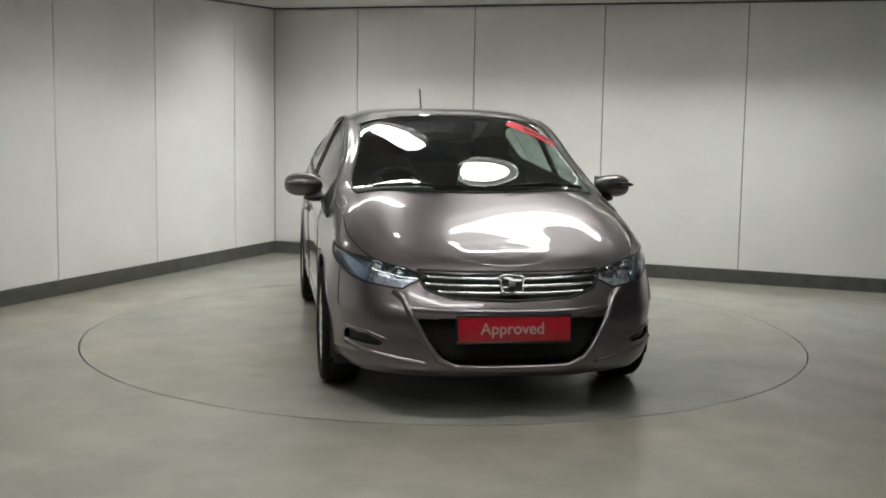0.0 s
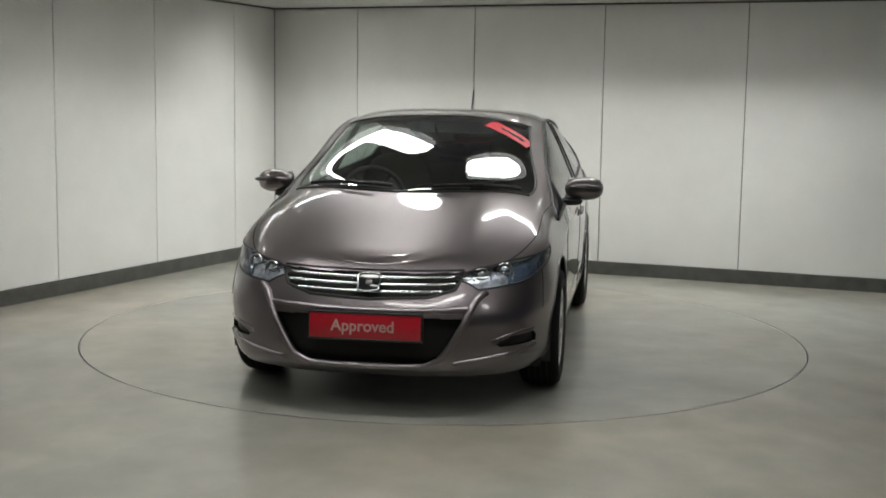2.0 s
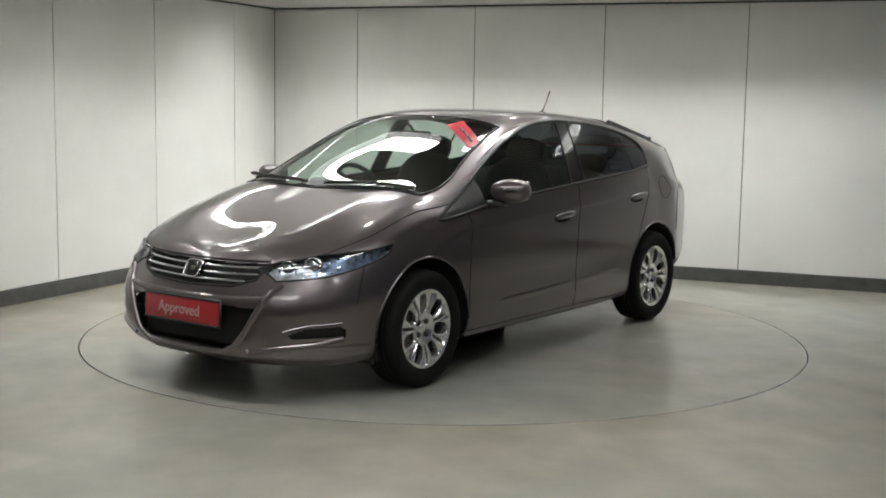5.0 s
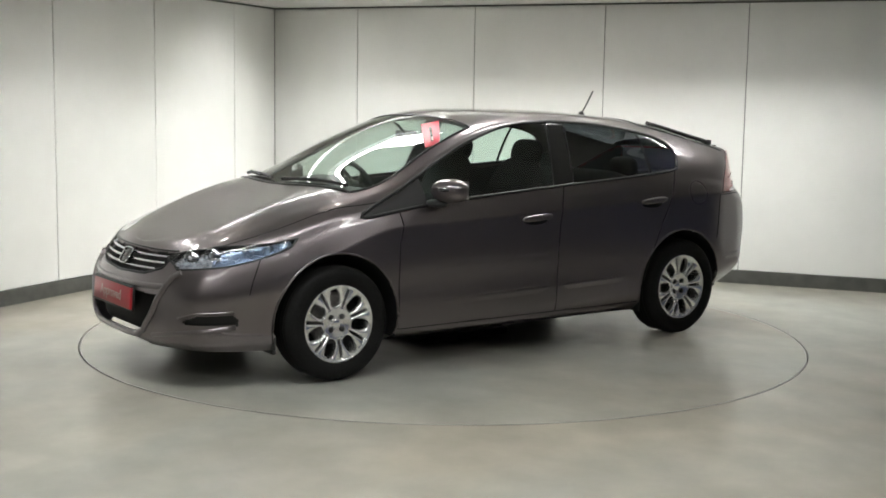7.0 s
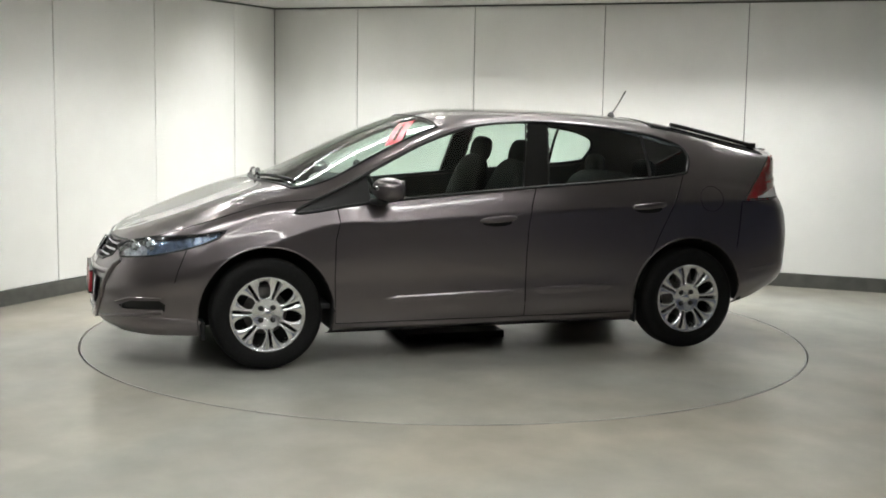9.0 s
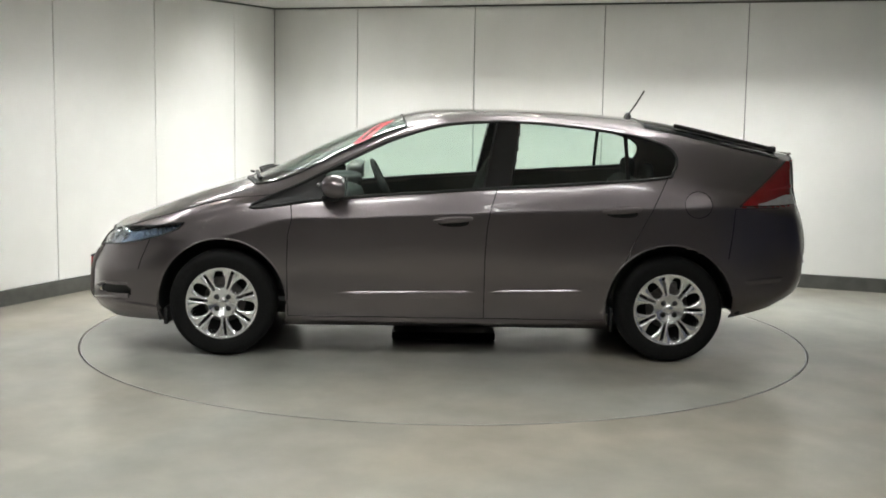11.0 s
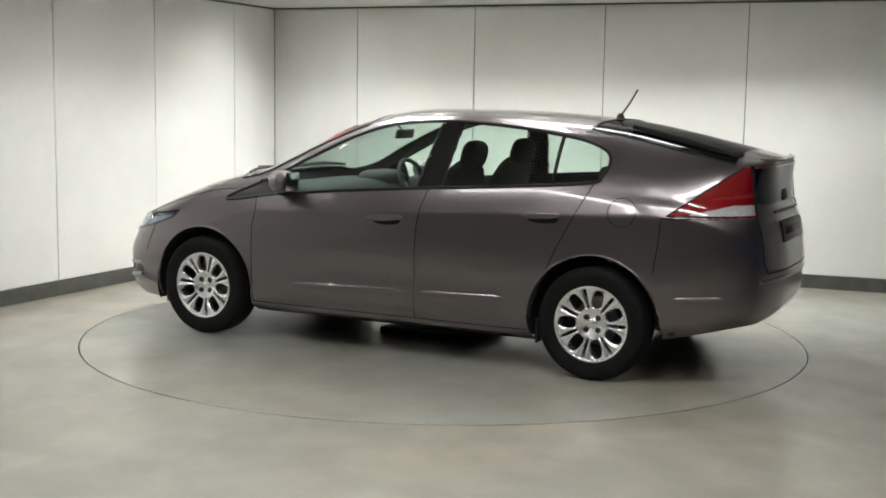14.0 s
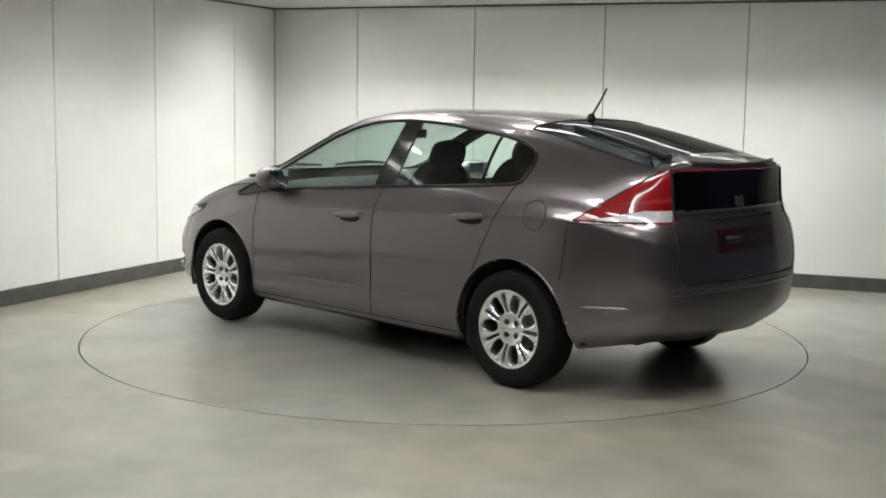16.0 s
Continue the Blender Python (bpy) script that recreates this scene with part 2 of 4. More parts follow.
# ---- the light troughs ----
# plan of each trough's middle line, how deep its lamp sits, and its width
TROUGHS = [
    ([(-0.30, 0.26), (-0.78, 0.84), (-1.45, 0.86)], 0.15, 0.32),
    ([(0.30, -0.09), (0.68, 0.03), (1.20, 0.01), (1.50, -0.06)], 0.08, 0.27),
    ([(-1.70, -2.00), (-1.05, -2.50), (-0.40, -2.65)], 0.12, 0.30),
    ([(0.30, -2.50), (0.95, -2.72), (1.60, -2.45)], 0.10, 0.24),
    ([(-2.50, -4.30), (-1.90, -4.75), (-1.20, -4.80)], 0.12, 0.30),
    # Unseen fill trough, added to brighten the car's flank.
    ([(1.70, -4.30), (2.30, -4.60), (2.80, -4.25)], 0.12, 0.22),
    ([(-0.90, -3.70), (-0.20, -3.95), (0.60, -3.70)], 0.13, 0.28),
    # Four unseen wall washers, added to brighten the white walls.
    ([(-1.00, 2.61), (-0.20, 2.31), (0.60, 2.00)], 0.133, 0.20),
    ([(1.00, 1.84), (2.00, 1.46), (3.00, 1.08)], 0.133, 0.20),
    ([(-1.33, 2.34), (-1.88, 1.10), (-2.20, 0.38)], 0.066, 0.100),
    ([(-2.42, -0.10), (-2.73, -0.80), (-3.04, -1.50)], 0.075, 0.115),
]
SPOTS = [(-0.45, -0.63), (-1.92, -0.35), (-0.19, 1.42), (0.70, 1.35)]


def lamp_outline(line, w):
    """A bent band of constant width with round ends."""
    line = [Vector(p) for p in line]
    offs = []
    for i, p in enumerate(line):
        a = (line[i] - line[i - 1]).normalized() if i else None
        b = (line[i + 1] - line[i]).normalized() if i < len(line) - 1 else None
        d = ((a or b) + (b or a)).normalized()
        n = Vector((d.y, -d.x))
        k = 1 / max(0.5, n.dot(Vector(((b or a).y, -(b or a).x))))
        offs.append((p, n * k, d))
    out = [tuple(p + w * n) for p, n, d in offs]
    p, n, d = offs[-1]
    out += [tuple(p + w * (n * math.cos(t) + d * math.sin(t))) for t in (math.pi * i / 8 for i in range(1, 8))]
    out += [tuple(p - w * n) for p, n, d in reversed(offs)]
    p, n, d = offs[0]
    out += [tuple(p + w * (-n * math.cos(t) - d * math.sin(t))) for t in (math.pi * i / 8 for i in range(1, 8))]
    return out


def lamps():
    for line, depth, width in TROUGHS:
        z = CEILING_Z + depth
        e = tagged(new("ceiling_light"), "bent white light trough recessed in the ceiling; some are added fill lights", "ceiling light", "ceiling light troughs")
        part("tube", prism(lamp_outline(line, width / 2 - 0.01), z, z + 0.012), TUBE if width > 0.2 else ADDED_WASH, e, "glowing white lamp strip", smooth=False)
        part("reflector", prism(lamp_outline(line, width / 2 + 0.02), z + 0.013, z + 0.03), REFLECTOR, e, "white reflector", smooth=False)
        part("housing", prism(lamp_outline(line, width / 2 + 0.03), CEILING_Z + 0.021, z + 0.012, holes=[lamp_outline(line, width / 2 + 0.001)]), HOUSING, e, smooth=False)
    for x, y in SPOTS:
        e = tagged(new("downlight"), "small round recessed downlight in the ceiling", "downlight", "ceiling downlights")
        e.location = (x, y, CEILING_Z)
        part("lens", lathe([(0.0001, -0.002), (0.05, -0.002), (0.05, -0.0005)], 24, "z"), TUBE_SMALL, e, "glowing round lens")
        part("rim", lathe([(0.052, -0.0005), (0.054, -0.006), (0.066, -0.006), (0.068, -0.0005)], 24, "z"), REFLECTOR, e)


# ---- the turntable ----
TABLE_R = 2.237


def turntable():
    bm = prism(circle(TABLE_R - 0.0115), -0.06, 0.0)
    ob = link("turntable", bm, FLOOR, smooth=False)
    part("edge_ring", prism(circle(TABLE_R - 0.0035), -0.05, 0.0, holes=[circle(TABLE_R - 0.011)]), FLOOR_EDGE, ob, "thin worn steel edge ring", smooth=False)
    return tagged(ob, "round floor-level turntable painted like the floor", "turntable")


# ---- the car ----
def section(*p):
    return np.array(p, float).reshape(-1, 3)


def flank(x, y3, z3, y4, z4, *top, y0=0.72, z0=0.17, y1=0.80, z1=0.21, y2=0.84):
    """A section across the cabin: sill, side, shoulder, belt, then the given upper points."""
    return section(x, y0, z0, x, y1, z1, x, y2, 0.50, x, y3, z3, x, y4, z4, *top)


SECTIONS = [
    section(2.085, 0, .19, 2.14, 0, .23, 2.165, 0, .40, 2.147, 0, .52, 2.10, 0, .60, 2.065, 0, .655, 2.03, 0, .690, 2.005, 0, .702, 1.97, 0, .724),
    section(2.06, .36, .19, 2.115, .36, .23, 2.135, .37, .40, 2.115, .36, .52, 2.07, .36, .60, 2.028, .35, .66, 1.975, .33, .714, 1.93, .2, .742, 1.88, 0, .757),
    section(1.92, .62, .19, 1.975, .63, .23, 1.995, .65, .40, 1.985, .64, .53, 1.945, .62, .63, 1.895, .59, .705, 1.82, .50, .777, 1.76, .28, .799, 1.70, 0, .810),
    section(1.66, .74, .19, 1.68, .775, .23, 1.68, .80, .42, 1.68, .80, .56, 1.66, .775, .68, 1.62, .715, .79, 1.56, .58, .872, 1.52, .32, .886, 1.48, 0, .888),
    flank(1.275, .835, .68, .795, .80, 1.25, .735, .895, 1.24, .62, .964, 1.23, .33, .984, 1.22, 0, .982, y0=.74, z0=.18, z1=.22, y2=.835),
    flank(.97, .838, .78, .80, .875, .97, .755, .93, .98, .70, .987, 1.05, .36, 1.038, 1.07, 0, 1.044),
    flank(.55, .845, .80, .80, .917, .56, .675, 1.13, .58, .62, 1.180, .66, .34, 1.220, .69, 0, 1.228),
    flank(.20, .845, .82, .80, .945, .20, .635, 1.285, .20, .575, 1.335, .22, .32, 1.385, .25, 0, 1.395),
    flank(-.25, .845, .84, .80, .975, -.25, .615, 1.345, -.25, .555, 1.385, -.25, .31, 1.415, -.25, 0, 1.42),
    flank(-.75, .84, .86, .795, 1.01, -.75, .62, 1.325, -.75, .545, 1.37, -.75, .30, 1.402, -.75, 0, 1.41),
    flank(-1.275, .83, .88, .77, 1.05, -1.275, .645, 1.225, -1.275, .55, 1.308, -1.275, .31, 1.347, -1.275, 0, 1.36, y0=.73, z0=.18, y1=.79, z1=.24, y2=.835),
    flank(-1.70, .80, .89, .738, 1.01, -1.70, .66, 1.12, -1.70, .565, 1.21, -1.70, .32, 1.257, -1.70, 0, 1.27, y0=.70, z0=.255, y1=.765, z1=.315, y2=.805),
    section(-1.93, .58, .30, -2.005, .62, .36, -2.06, .64, .56, -2.035, .645, .82, -2.00, .61, .93, -1.985, .585, 1.07, -1.98, .555, 1.15, -1.96, .31, 1.20, -1.95, 0, 1.215),
    section(-2.03, .32, .30, -2.10, .34, .36, -2.145, .36, .57, -2.115, .35, .82, -2.075, .34, .94, -2.065, .34, 1.07, -2.07, .34, 1.15, -2.045, .2, 1.18, -2.02, 0, 1.195),
    section(-2.05, 0, .30, -2.12, 0, .36, -2.165, 0, .57, -2.13, 0, .82, -2.09, 0, .94, -2.08, 0, 1.07, -2.08, 0, 1.15, -2.07, 0, 1.172, -2.055, 0, 1.18),
]
NU, NV = 460, 120


def spline(points, knots, at):
    """Smooth curve through points (first axis) at uneven knots."""
    points = np.asarray(points)
    n = len(knots)
    d = (points[1:] - points[:-1]) / (knots[1:] - knots[:-1])[:, None, None]
    hh = knots[1:] - knots[:-1]
    tang = np.empty_like(points)
    w = (hh[:-1] / (hh[:-1] + hh[1:]))[:, None, None]
    tang[1:-1] = (1 - w) * d[:-1] + w * d[1:]
    tang[0], tang[-1] = d[0], d[-1]
    i = np.clip(np.searchsorted(knots, at, side="right") - 1, 0, n - 2)
    t = ((at - knots[i]) / hh[i])[:, None, None]
    s = hh[i][:, None, None]
    return ((2 * t**3 - 3 * t**2 + 1) * points[i] + (t**3 - 2 * t**2 + t) * s * tang[i]
            + (-2 * t**3 + 3 * t**2) * points[i + 1] + (t**3 - t**2) * s * tang[i + 1])


class Shell:
    """The left half of the car's outer skin as a fine grid, with the line numbers u (nose to tail) and v (sill to roof)."""

    def __init__(self):
        P = np.stack(SECTIONS)
        flip = np.array([1, -1, 1])
        P = np.concatenate([P[1:2] * flip, P, P[-2:-1] * flip])
        P = np.concatenate([P, P[:, -2:-1] * flip], axis=1)
        du = np.concatenate([[0], np.cumsum(np.linalg.norm(P[1:] - P[:-1], axis=2).mean(1))])
        dv = np.concatenate([[0], np.cumsum(np.linalg.norm(P[:, 1:] - P[:, :-1], axis=2).mean(0))])
        us = np.linspace(du[1], du[-2], NU)
        vs = np.linspace(dv[0], dv[-2], NV)
        g = spline(P, du, us)
        gt = g.transpose(1, 0, 2)
        soft_g = spline(gt, dv, vs).transpose(1, 0, 2)
        # a crease along the shoulder, fading out towards nose and tail
        low, high = vs <= dv[3], vs > dv[3]
        hard_g = np.concatenate([spline(gt[:4], dv[:4], vs[low]), spline(gt[3:], dv[3:], vs[high])]).transpose(1, 0, 2)
        un = np.interp(us, du[1:-1], np.arange(len(du) - 2))
        w = np.clip(np.minimum(un - 2.6, 12.3 - un) / 1.2, 0, 1)[:, None, None]
        g = soft_g + (hard_g - soft_g) * w * w * (3 - 2 * w)
        # ease the top panels so that they reflect without ripples
        full = np.concatenate([g, (g * flip)[:, -2::-1]], axis=1)
        for axis, sigma in ((0, 9.0), (1, 6.0)):
            r = int(3 * sigma)
            ker = np.exp(-0.5 * (np.arange(-r, r + 1) / sigma) ** 2)
            ker /= ker.sum()
            pad = [(r, r) if a == axis else (0, 0) for a in range(3)]
            big = np.pad(full, pad, mode="reflect", reflect_type="odd")
            full = sum(kk * np.take(big, range(i, i + full.shape[axis]), axis) for i, kk in enumerate(ker))
        vn = np.interp(vs, dv[:-1], np.arange(len(dv) - 1))
        w = (np.clip((vn - 5.15) / 0.7, 0, 1)[None] * np.clip(np.minimum(un - 1.0, 11.6 - un) / 0.8, 0, 1)[:, None])[:, :, None]
        w2 = (np.clip((vn - 3.35) / 0.5, 0, 1)[None] * np.clip(np.minimum((un - 9.3) / 0.8, (12.3 - un) / 0.6), 0, 1)[:, None])[:, :, None]
        w = np.maximum(w, w2)
        g = g + (full[:, :NV] - g) * w * w * (3 - 2 * w)
        g[:, -1, 1] = 0
        g[0, :, 1] = g[-1, :, 1] = 0
        self.g = g
        self.u = np.interp(us, du[1:-1], np.arange(len(du) - 2))
        self.v = np.interp(vs, dv[:-1], np.arange(len(dv) - 1))
        a = g[1:, 1:] - g[:-1, :-1]
        b = g[:-1, 1:] - g[1:, :-1]
        n = np.cross(a, b)
        self.n = n / (np.linalg.norm(n, axis=2)[:, :, None] + 1e-12)
        vn = np.zeros_like(g)
        for di in (0, 1):
            for dj in (0, 1):
                vn[di:NU - 1 + di, dj:NV - 1 + dj] += self.n
        self.vn = vn / (np.linalg.norm(vn, axis=2)[:, :, None] + 1e-12)
        self.c = 0.25 * (g[1:, 1:] + g[:-1, :-1] + g[:-1, 1:] + g[1:, :-1])
        self.cu = 0.5 * (self.u[1:] + self.u[:-1])[:, None] + 0 * self.c[:, :, 0]
        self.cv = 0.5 * (self.v[1:] + self.v[:-1])[None] + 0 * self.c[:, :, 0]

    def at(self, u, v):
        """The skin's place at line numbers u, v."""
        i = np.interp(u, self.u, np.arange(NU))
        j = np.interp(v, self.v, np.arange(NV))
        i0, j0 = min(int(i), NU - 2), min(int(j), NV - 2)
        a, b = i - i0, j - j0
        g = self.g
        return Vector((1 - a) * (1 - b) * g[i0, j0] + a * (1 - b) * g[i0 + 1, j0] + (1 - a) * b * g[i0, j0 + 1] + a * b * g[i0 + 1, j0 + 1])

    def grid_at(self, grid, i, j):
        i0, j0 = int(np.clip(i, 0, NU - 2)), int(np.clip(j, 0, NV - 2))
        a, b = i - i0, j - j0
        return (1 - a) * (1 - b) * grid[i0, j0] + a * (1 - b) * grid[i0 + 1, j0] + (1 - a) * b * grid[i0, j0 + 1] + a * b * grid[i0 + 1, j0 + 1]

    def settle(self, cell, axes, goal):
        """Slide from a cell along the skin until two coordinates suit; gives the place and the smooth normal."""
        axes = list(axes)
        i, j = cell[0] + 0.5, cell[1] + 0.5
        goal = np.array(goal)
        for _ in range(8):
            q = self.grid_at(self.g, i, j)[axes]
            di = (self.grid_at(self.g, i + .25, j)[axes] - self.grid_at(self.g, i - .25, j)[axes]) * 2
            dj = (self.grid_at(self.g, i, j + .25)[axes] - self.grid_at(self.g, i, j - .25)[axes]) * 2
            m = np.stack([di, dj], axis=1)
            if abs(np.linalg.det(m)) < 1e-7:
                return None
            step = np.clip(np.linalg.solve(m, goal - q), -1, 1)
            i, j = i + step[0], j + step[1]
            if abs(i - cell[0]) > 6 or abs(j - cell[1]) > 6 or not (0 <= i <= NU - 1 and 0 <= j <= NV - 1):
                return None
        p = self.grid_at(self.g, i, j)
        if np.abs(p[axes] - goal).max() > 0.002:
            return None
        n = self.grid_at(self.vn, i, j)
        return Vector(p), Vector(n).normalized()

    def side(self, x, z, lift=0.0, top=6.2):
        """The skin's place at x, z of the side view."""
        ok = (self.cv < top) & (self.cu > 1.2) & (self.cu < 13.2)
        q = (self.c[:, :, 0] - x) ** 2 + (self.c[:, :, 2] - z) ** 2 + np.where(ok, 0, 9)
        i = np.unravel_index(q.argmin(), q.shape)
        fit = self.settle(i, (0, 2), (x, z))
        if fit:
            p, n = fit
            return p + float(lift) * (n if n.y > 0 else -n)
        n = self.n[i]
        n = n if n[1] > 0 else -n
        p = self.c[i]
        y = p[1] - ((x - p[0]) * n[0] + (z - p[2]) * n[2]) / max(n[1], 0.3)
        return Vector((x, y, z)) + lift * Vector(n)

    def end(self, y, z, sign, lift=0.0):
        """The skin's place at y, z of the view from the front (sign 1) or the back (-1)."""
        ok = (self.cu < 3.4) if sign > 0 else (self.cu > 11.2)
        q = (self.c[:, :, 1] - abs(y)) ** 2 + (self.c[:, :, 2] - z) ** 2 + np.where(ok, 0, 9)
        i = np.unravel_index(q.argmin(), q.shape)
        fit = self.settle(i, (1, 2), (abs(y), z))
        if fit:
            q = fit[0] + float(lift) * (fit[1] if fit[1].x * sign > 0 else -fit[1])
            return Vector((q.x, q.y if y >= 0 else -q.y, q.z))
        n = self.n[i] * (1 if self.n[i][0] * sign > 0 else -1)
        p = self.c[i]
        x = p[0] - ((abs(y) - p[1]) * n[1] + (z - p[2]) * n[2]) / (n[0] if abs(n[0]) > 0.3 else 0.3 * sign)
        q = Vector((x, abs(y), z)) + lift * Vector(n)
        return Vector((q.x, q.y if y >= 0 else -q.y, q.z))


def inside(poly, x, y):
    """Which of the points x, y lie in the polygon."""
    hit = np.zeros(x.shape, bool)
    for (x0, y0), (x1, y1) in zip(poly, poly[1:] + poly[:1]):
        cross = (y0 > y) != (y1 > y)
        with np.errstate(divide="ignore", invalid="ignore"):
            hit ^= cross & (x < (x1 - x0) * (y - y0) / (y1 - y0 if y1 != y0 else 1e-9) + x0)
    return hit


def smooth_loop(poly, n=6):
    """Round a closed outline through its corner points."""
    out = []
    m = len(poly)
    for i in range(m):
        p0, p1, p2, p3 = (np.array(poly[(i + k - 1) % m], float) for k in range(4))
        for t in np.arange(n) / n:
            out.append(tuple(0.5 * (2 * p1 + (p2 - p0) * t + (2 * p0 - 5 * p1 + 4 * p2 - p3) * t**2 + (3 * p1 - p0 - 3 * p2 + p3) * t**3)))
    return out


def polyline(pts, step=0.03):
    out = []
    for a, b in zip(pts, pts[1:]):
        a, b = np.array(a, float), np.array(b, float)
        k = max(1, int(np.linalg.norm(b - a) / step))
        out += [tuple(a + (b - a) * t / k) for t in range(k)]
    return out + [tuple(pts[-1])]


DLO = [(1.12, .853), (.76, .895), (.40, .93), (-.24, .978), (-.76, 1.012), (-1.22, 1.048), (-1.285, 1.085), (-1.31, 1.15), (-1.285, 1.205),
       (-1.21, 1.243), (-1.07, 1.28), (-.75, 1.325), (-.42, 1.35), (-.24, 1.35), (.03, 1.325), (.30, 1.245), (.56, 1.125), (.83, .99)]
HEADLAMP = [(1.12, 4.85), (1.5, 5.15), (2.2, 5.02), (3.45, 4.25), (3.35, 4.02), (2.3, 3.80), (1.5, 3.85)]
GRILLE = [(-.44, .675), (-.2, .668), (.2, .668), (.44, .675), (.40, .60), (.28, .565), (0, .553), (-.28, .565), (-.40, .60)]
INTAKE = [(-.47, .475), (.47, .475), (.40, .36), (.30, .265), (-.30, .265), (-.40, .36)]
ARCH_R = 0.366
WHEEL_X, WHEEL_Y, WHEEL_R = 1.275, 0.745, 0.305


def door_rear_edge(z):
    """Where the back door ends, height by height."""
    return np.interp(z, [0.2, 0.36, 0.5, 0.7, 0.87, 1.05, 1.3], [-0.90, -0.93, -0.98, -1.07, -1.16, -1.25, -1.28])


def screen_foot(v):
    """The line number u along which bonnet and windscreen meet."""
    return 4.04 + 0.52 * ((8 - v) / 2) ** 2


def classify(s):
    """Which panel of the car each cell of the skin belongs to."""
    x, y, z = (s.c[:, :, i] for i in range(3))
    u, v = s.cu, s.cv
    k = np.full(x.shape, "rear_wing", dtype=object)
    side = (v < 6.0) & (u > 2.6) & (u < 12.2)
    k[(x > 0.89) & (u >= 2.75)] = "front_wing"
    k[side & (x <= 0.89) & (x > -0.24)] = "front_door"
    k[side & (x <= -0.24) & (x > door_rear_edge(z))] = "rear_door"
    k[side & (z < 0.235) & (x < 0.92) & (x > -0.95)] = "sill"
    foot = np.where(v > 6.05, screen_foot(v), 4.9)
    k[(v > 5.0) & (u < foot)] = "bonnet"
    k[(v <= 5.0) & (u < 2.75)] = "front_bumper"
    k[(u < 1.25) & (v <= 5.25)] = "front_bumper"
    k[(v > 6.0) & (u >= foot)] = "roof"
    k[(v > 5.35) & (v <= 6.05) & (u > 5) & (u < 10.3)] = "roof_rail"
    k[(v > 6.05) & (u >= foot) & (u < foot + .13)] = "cowl"
    k[(v > 6.05) & (u >= foot + .13) & (u < 6.88)] = "windscreen"
    k[(v > 6.1) & (u >= 9.75) & (u < 11.85)] = "hatch_window"
    k[(u >= 11.85) & (v > 6.0)] = "tailgate"
    k[(u > 12.0) & (z >= .60) & (y < .62)] = "tailgate"
    k[(u > 12.0) & (z > .94) & (z < 1.152) & (y < .515)] = "tail_window"
    k[(z < .885) & (x < -1.62)] = "rear_bumper"
    k[(u > 12.0) & (z >= .60) & (z < .955) & (y < .60)] = "tailgate"
    lampline = .895 + (-1.65 - x) * (1.15 - .895) / (1.98 - 1.65)
    lamp = (x < -1.65) & (z > .895) & (z < np.minimum(lampline, 1.145)) & (y > .515)
    k[lamp] = "tail_lamp"
    dlo = inside(smooth_loop(DLO), x, z) & (v > 3.4) & (v < 6.3) & (u > 4)
    k[dlo] = "window_trim"
    lean = (z - 0.98) / 0.34
    k[dlo & (x < 0.70) & (x > -0.20 - 0.085 * lean)] = "front_window"
    k[dlo & (x < -0.365 - 0.05 * lean) & (x > -1.005)] = "rear_window"
    k[dlo & (x < -1.035)] = "quarter_window"
    k[inside(HEADLAMP, u, v)] = "headlamp"
    k[inside(GRILLE, y, z) & (u < 1.8)] = "grille"
    k[inside(INTAKE, y, z) & (u < 1.8)] = "intake"
    slot = (u < 3.0) & (y > .60) & (y < .755) & (z > .335) & (z < .335 + .04 * np.clip((y - .56) / .08, 0, 1.2))
    k[slot] = "fog_slot"
    for wx in (WHEEL_X, -WHEEL_X):
        arch = ((x - wx) ** 2 + (z - WHEEL_R) ** 2 < ARCH_R ** 2) & (v < 3.6) & (y > 0.5)
        k[arch] = ""
    return k


def skin(s, mask, both=True, sink=0.0):
    """The cells in mask, and their mirror image, as one mesh with welded middle."""
    idx = np.argwhere(mask)
    bm = bmesh.new()
    nn = np.zeros_like(s.g)
    for di in (0, 1):
        for dj in (0, 1):
            nn[di:NU - 1 + di, dj:NV - 1 + dj] += s.n
    nn /= np.linalg.norm(nn, axis=2)[:, :, None] + 1e-12
    pts = s.g - sink * nn * np.sign((nn * (s.g - np.array([0, 0, .6]))).sum(2))[:, :, None]
    for sgn in ((1, -1) if both is True else (both,)):
        made = {}
        for i, j in idx:
            quad = []
            for a, b in ((i, j), (i + 1, j), (i + 1, j + 1), (i, j + 1)):
                if (a, b) not in made:
                    p = pts[a, b]
                    made[a, b] = bm.verts.new((p[0], sgn * p[1], p[2]))
                quad.append(made[a, b])
            if sgn > 0:
                quad.reverse()
            try:
                bm.faces.new(quad)
            except ValueError:
                pass
    bmesh.ops.remove_doubles(bm, verts=bm.verts, dist=0.0004)
    bm.normal_update()
    flip = [f for f in bm.faces if f.normal.dot(f.calc_center_median() - Vector((0.6 * f.calc_center_median().x, 0, 0.45))) < 0]
    bmesh.ops.reverse_faces(bm, faces=flip)
    return bm


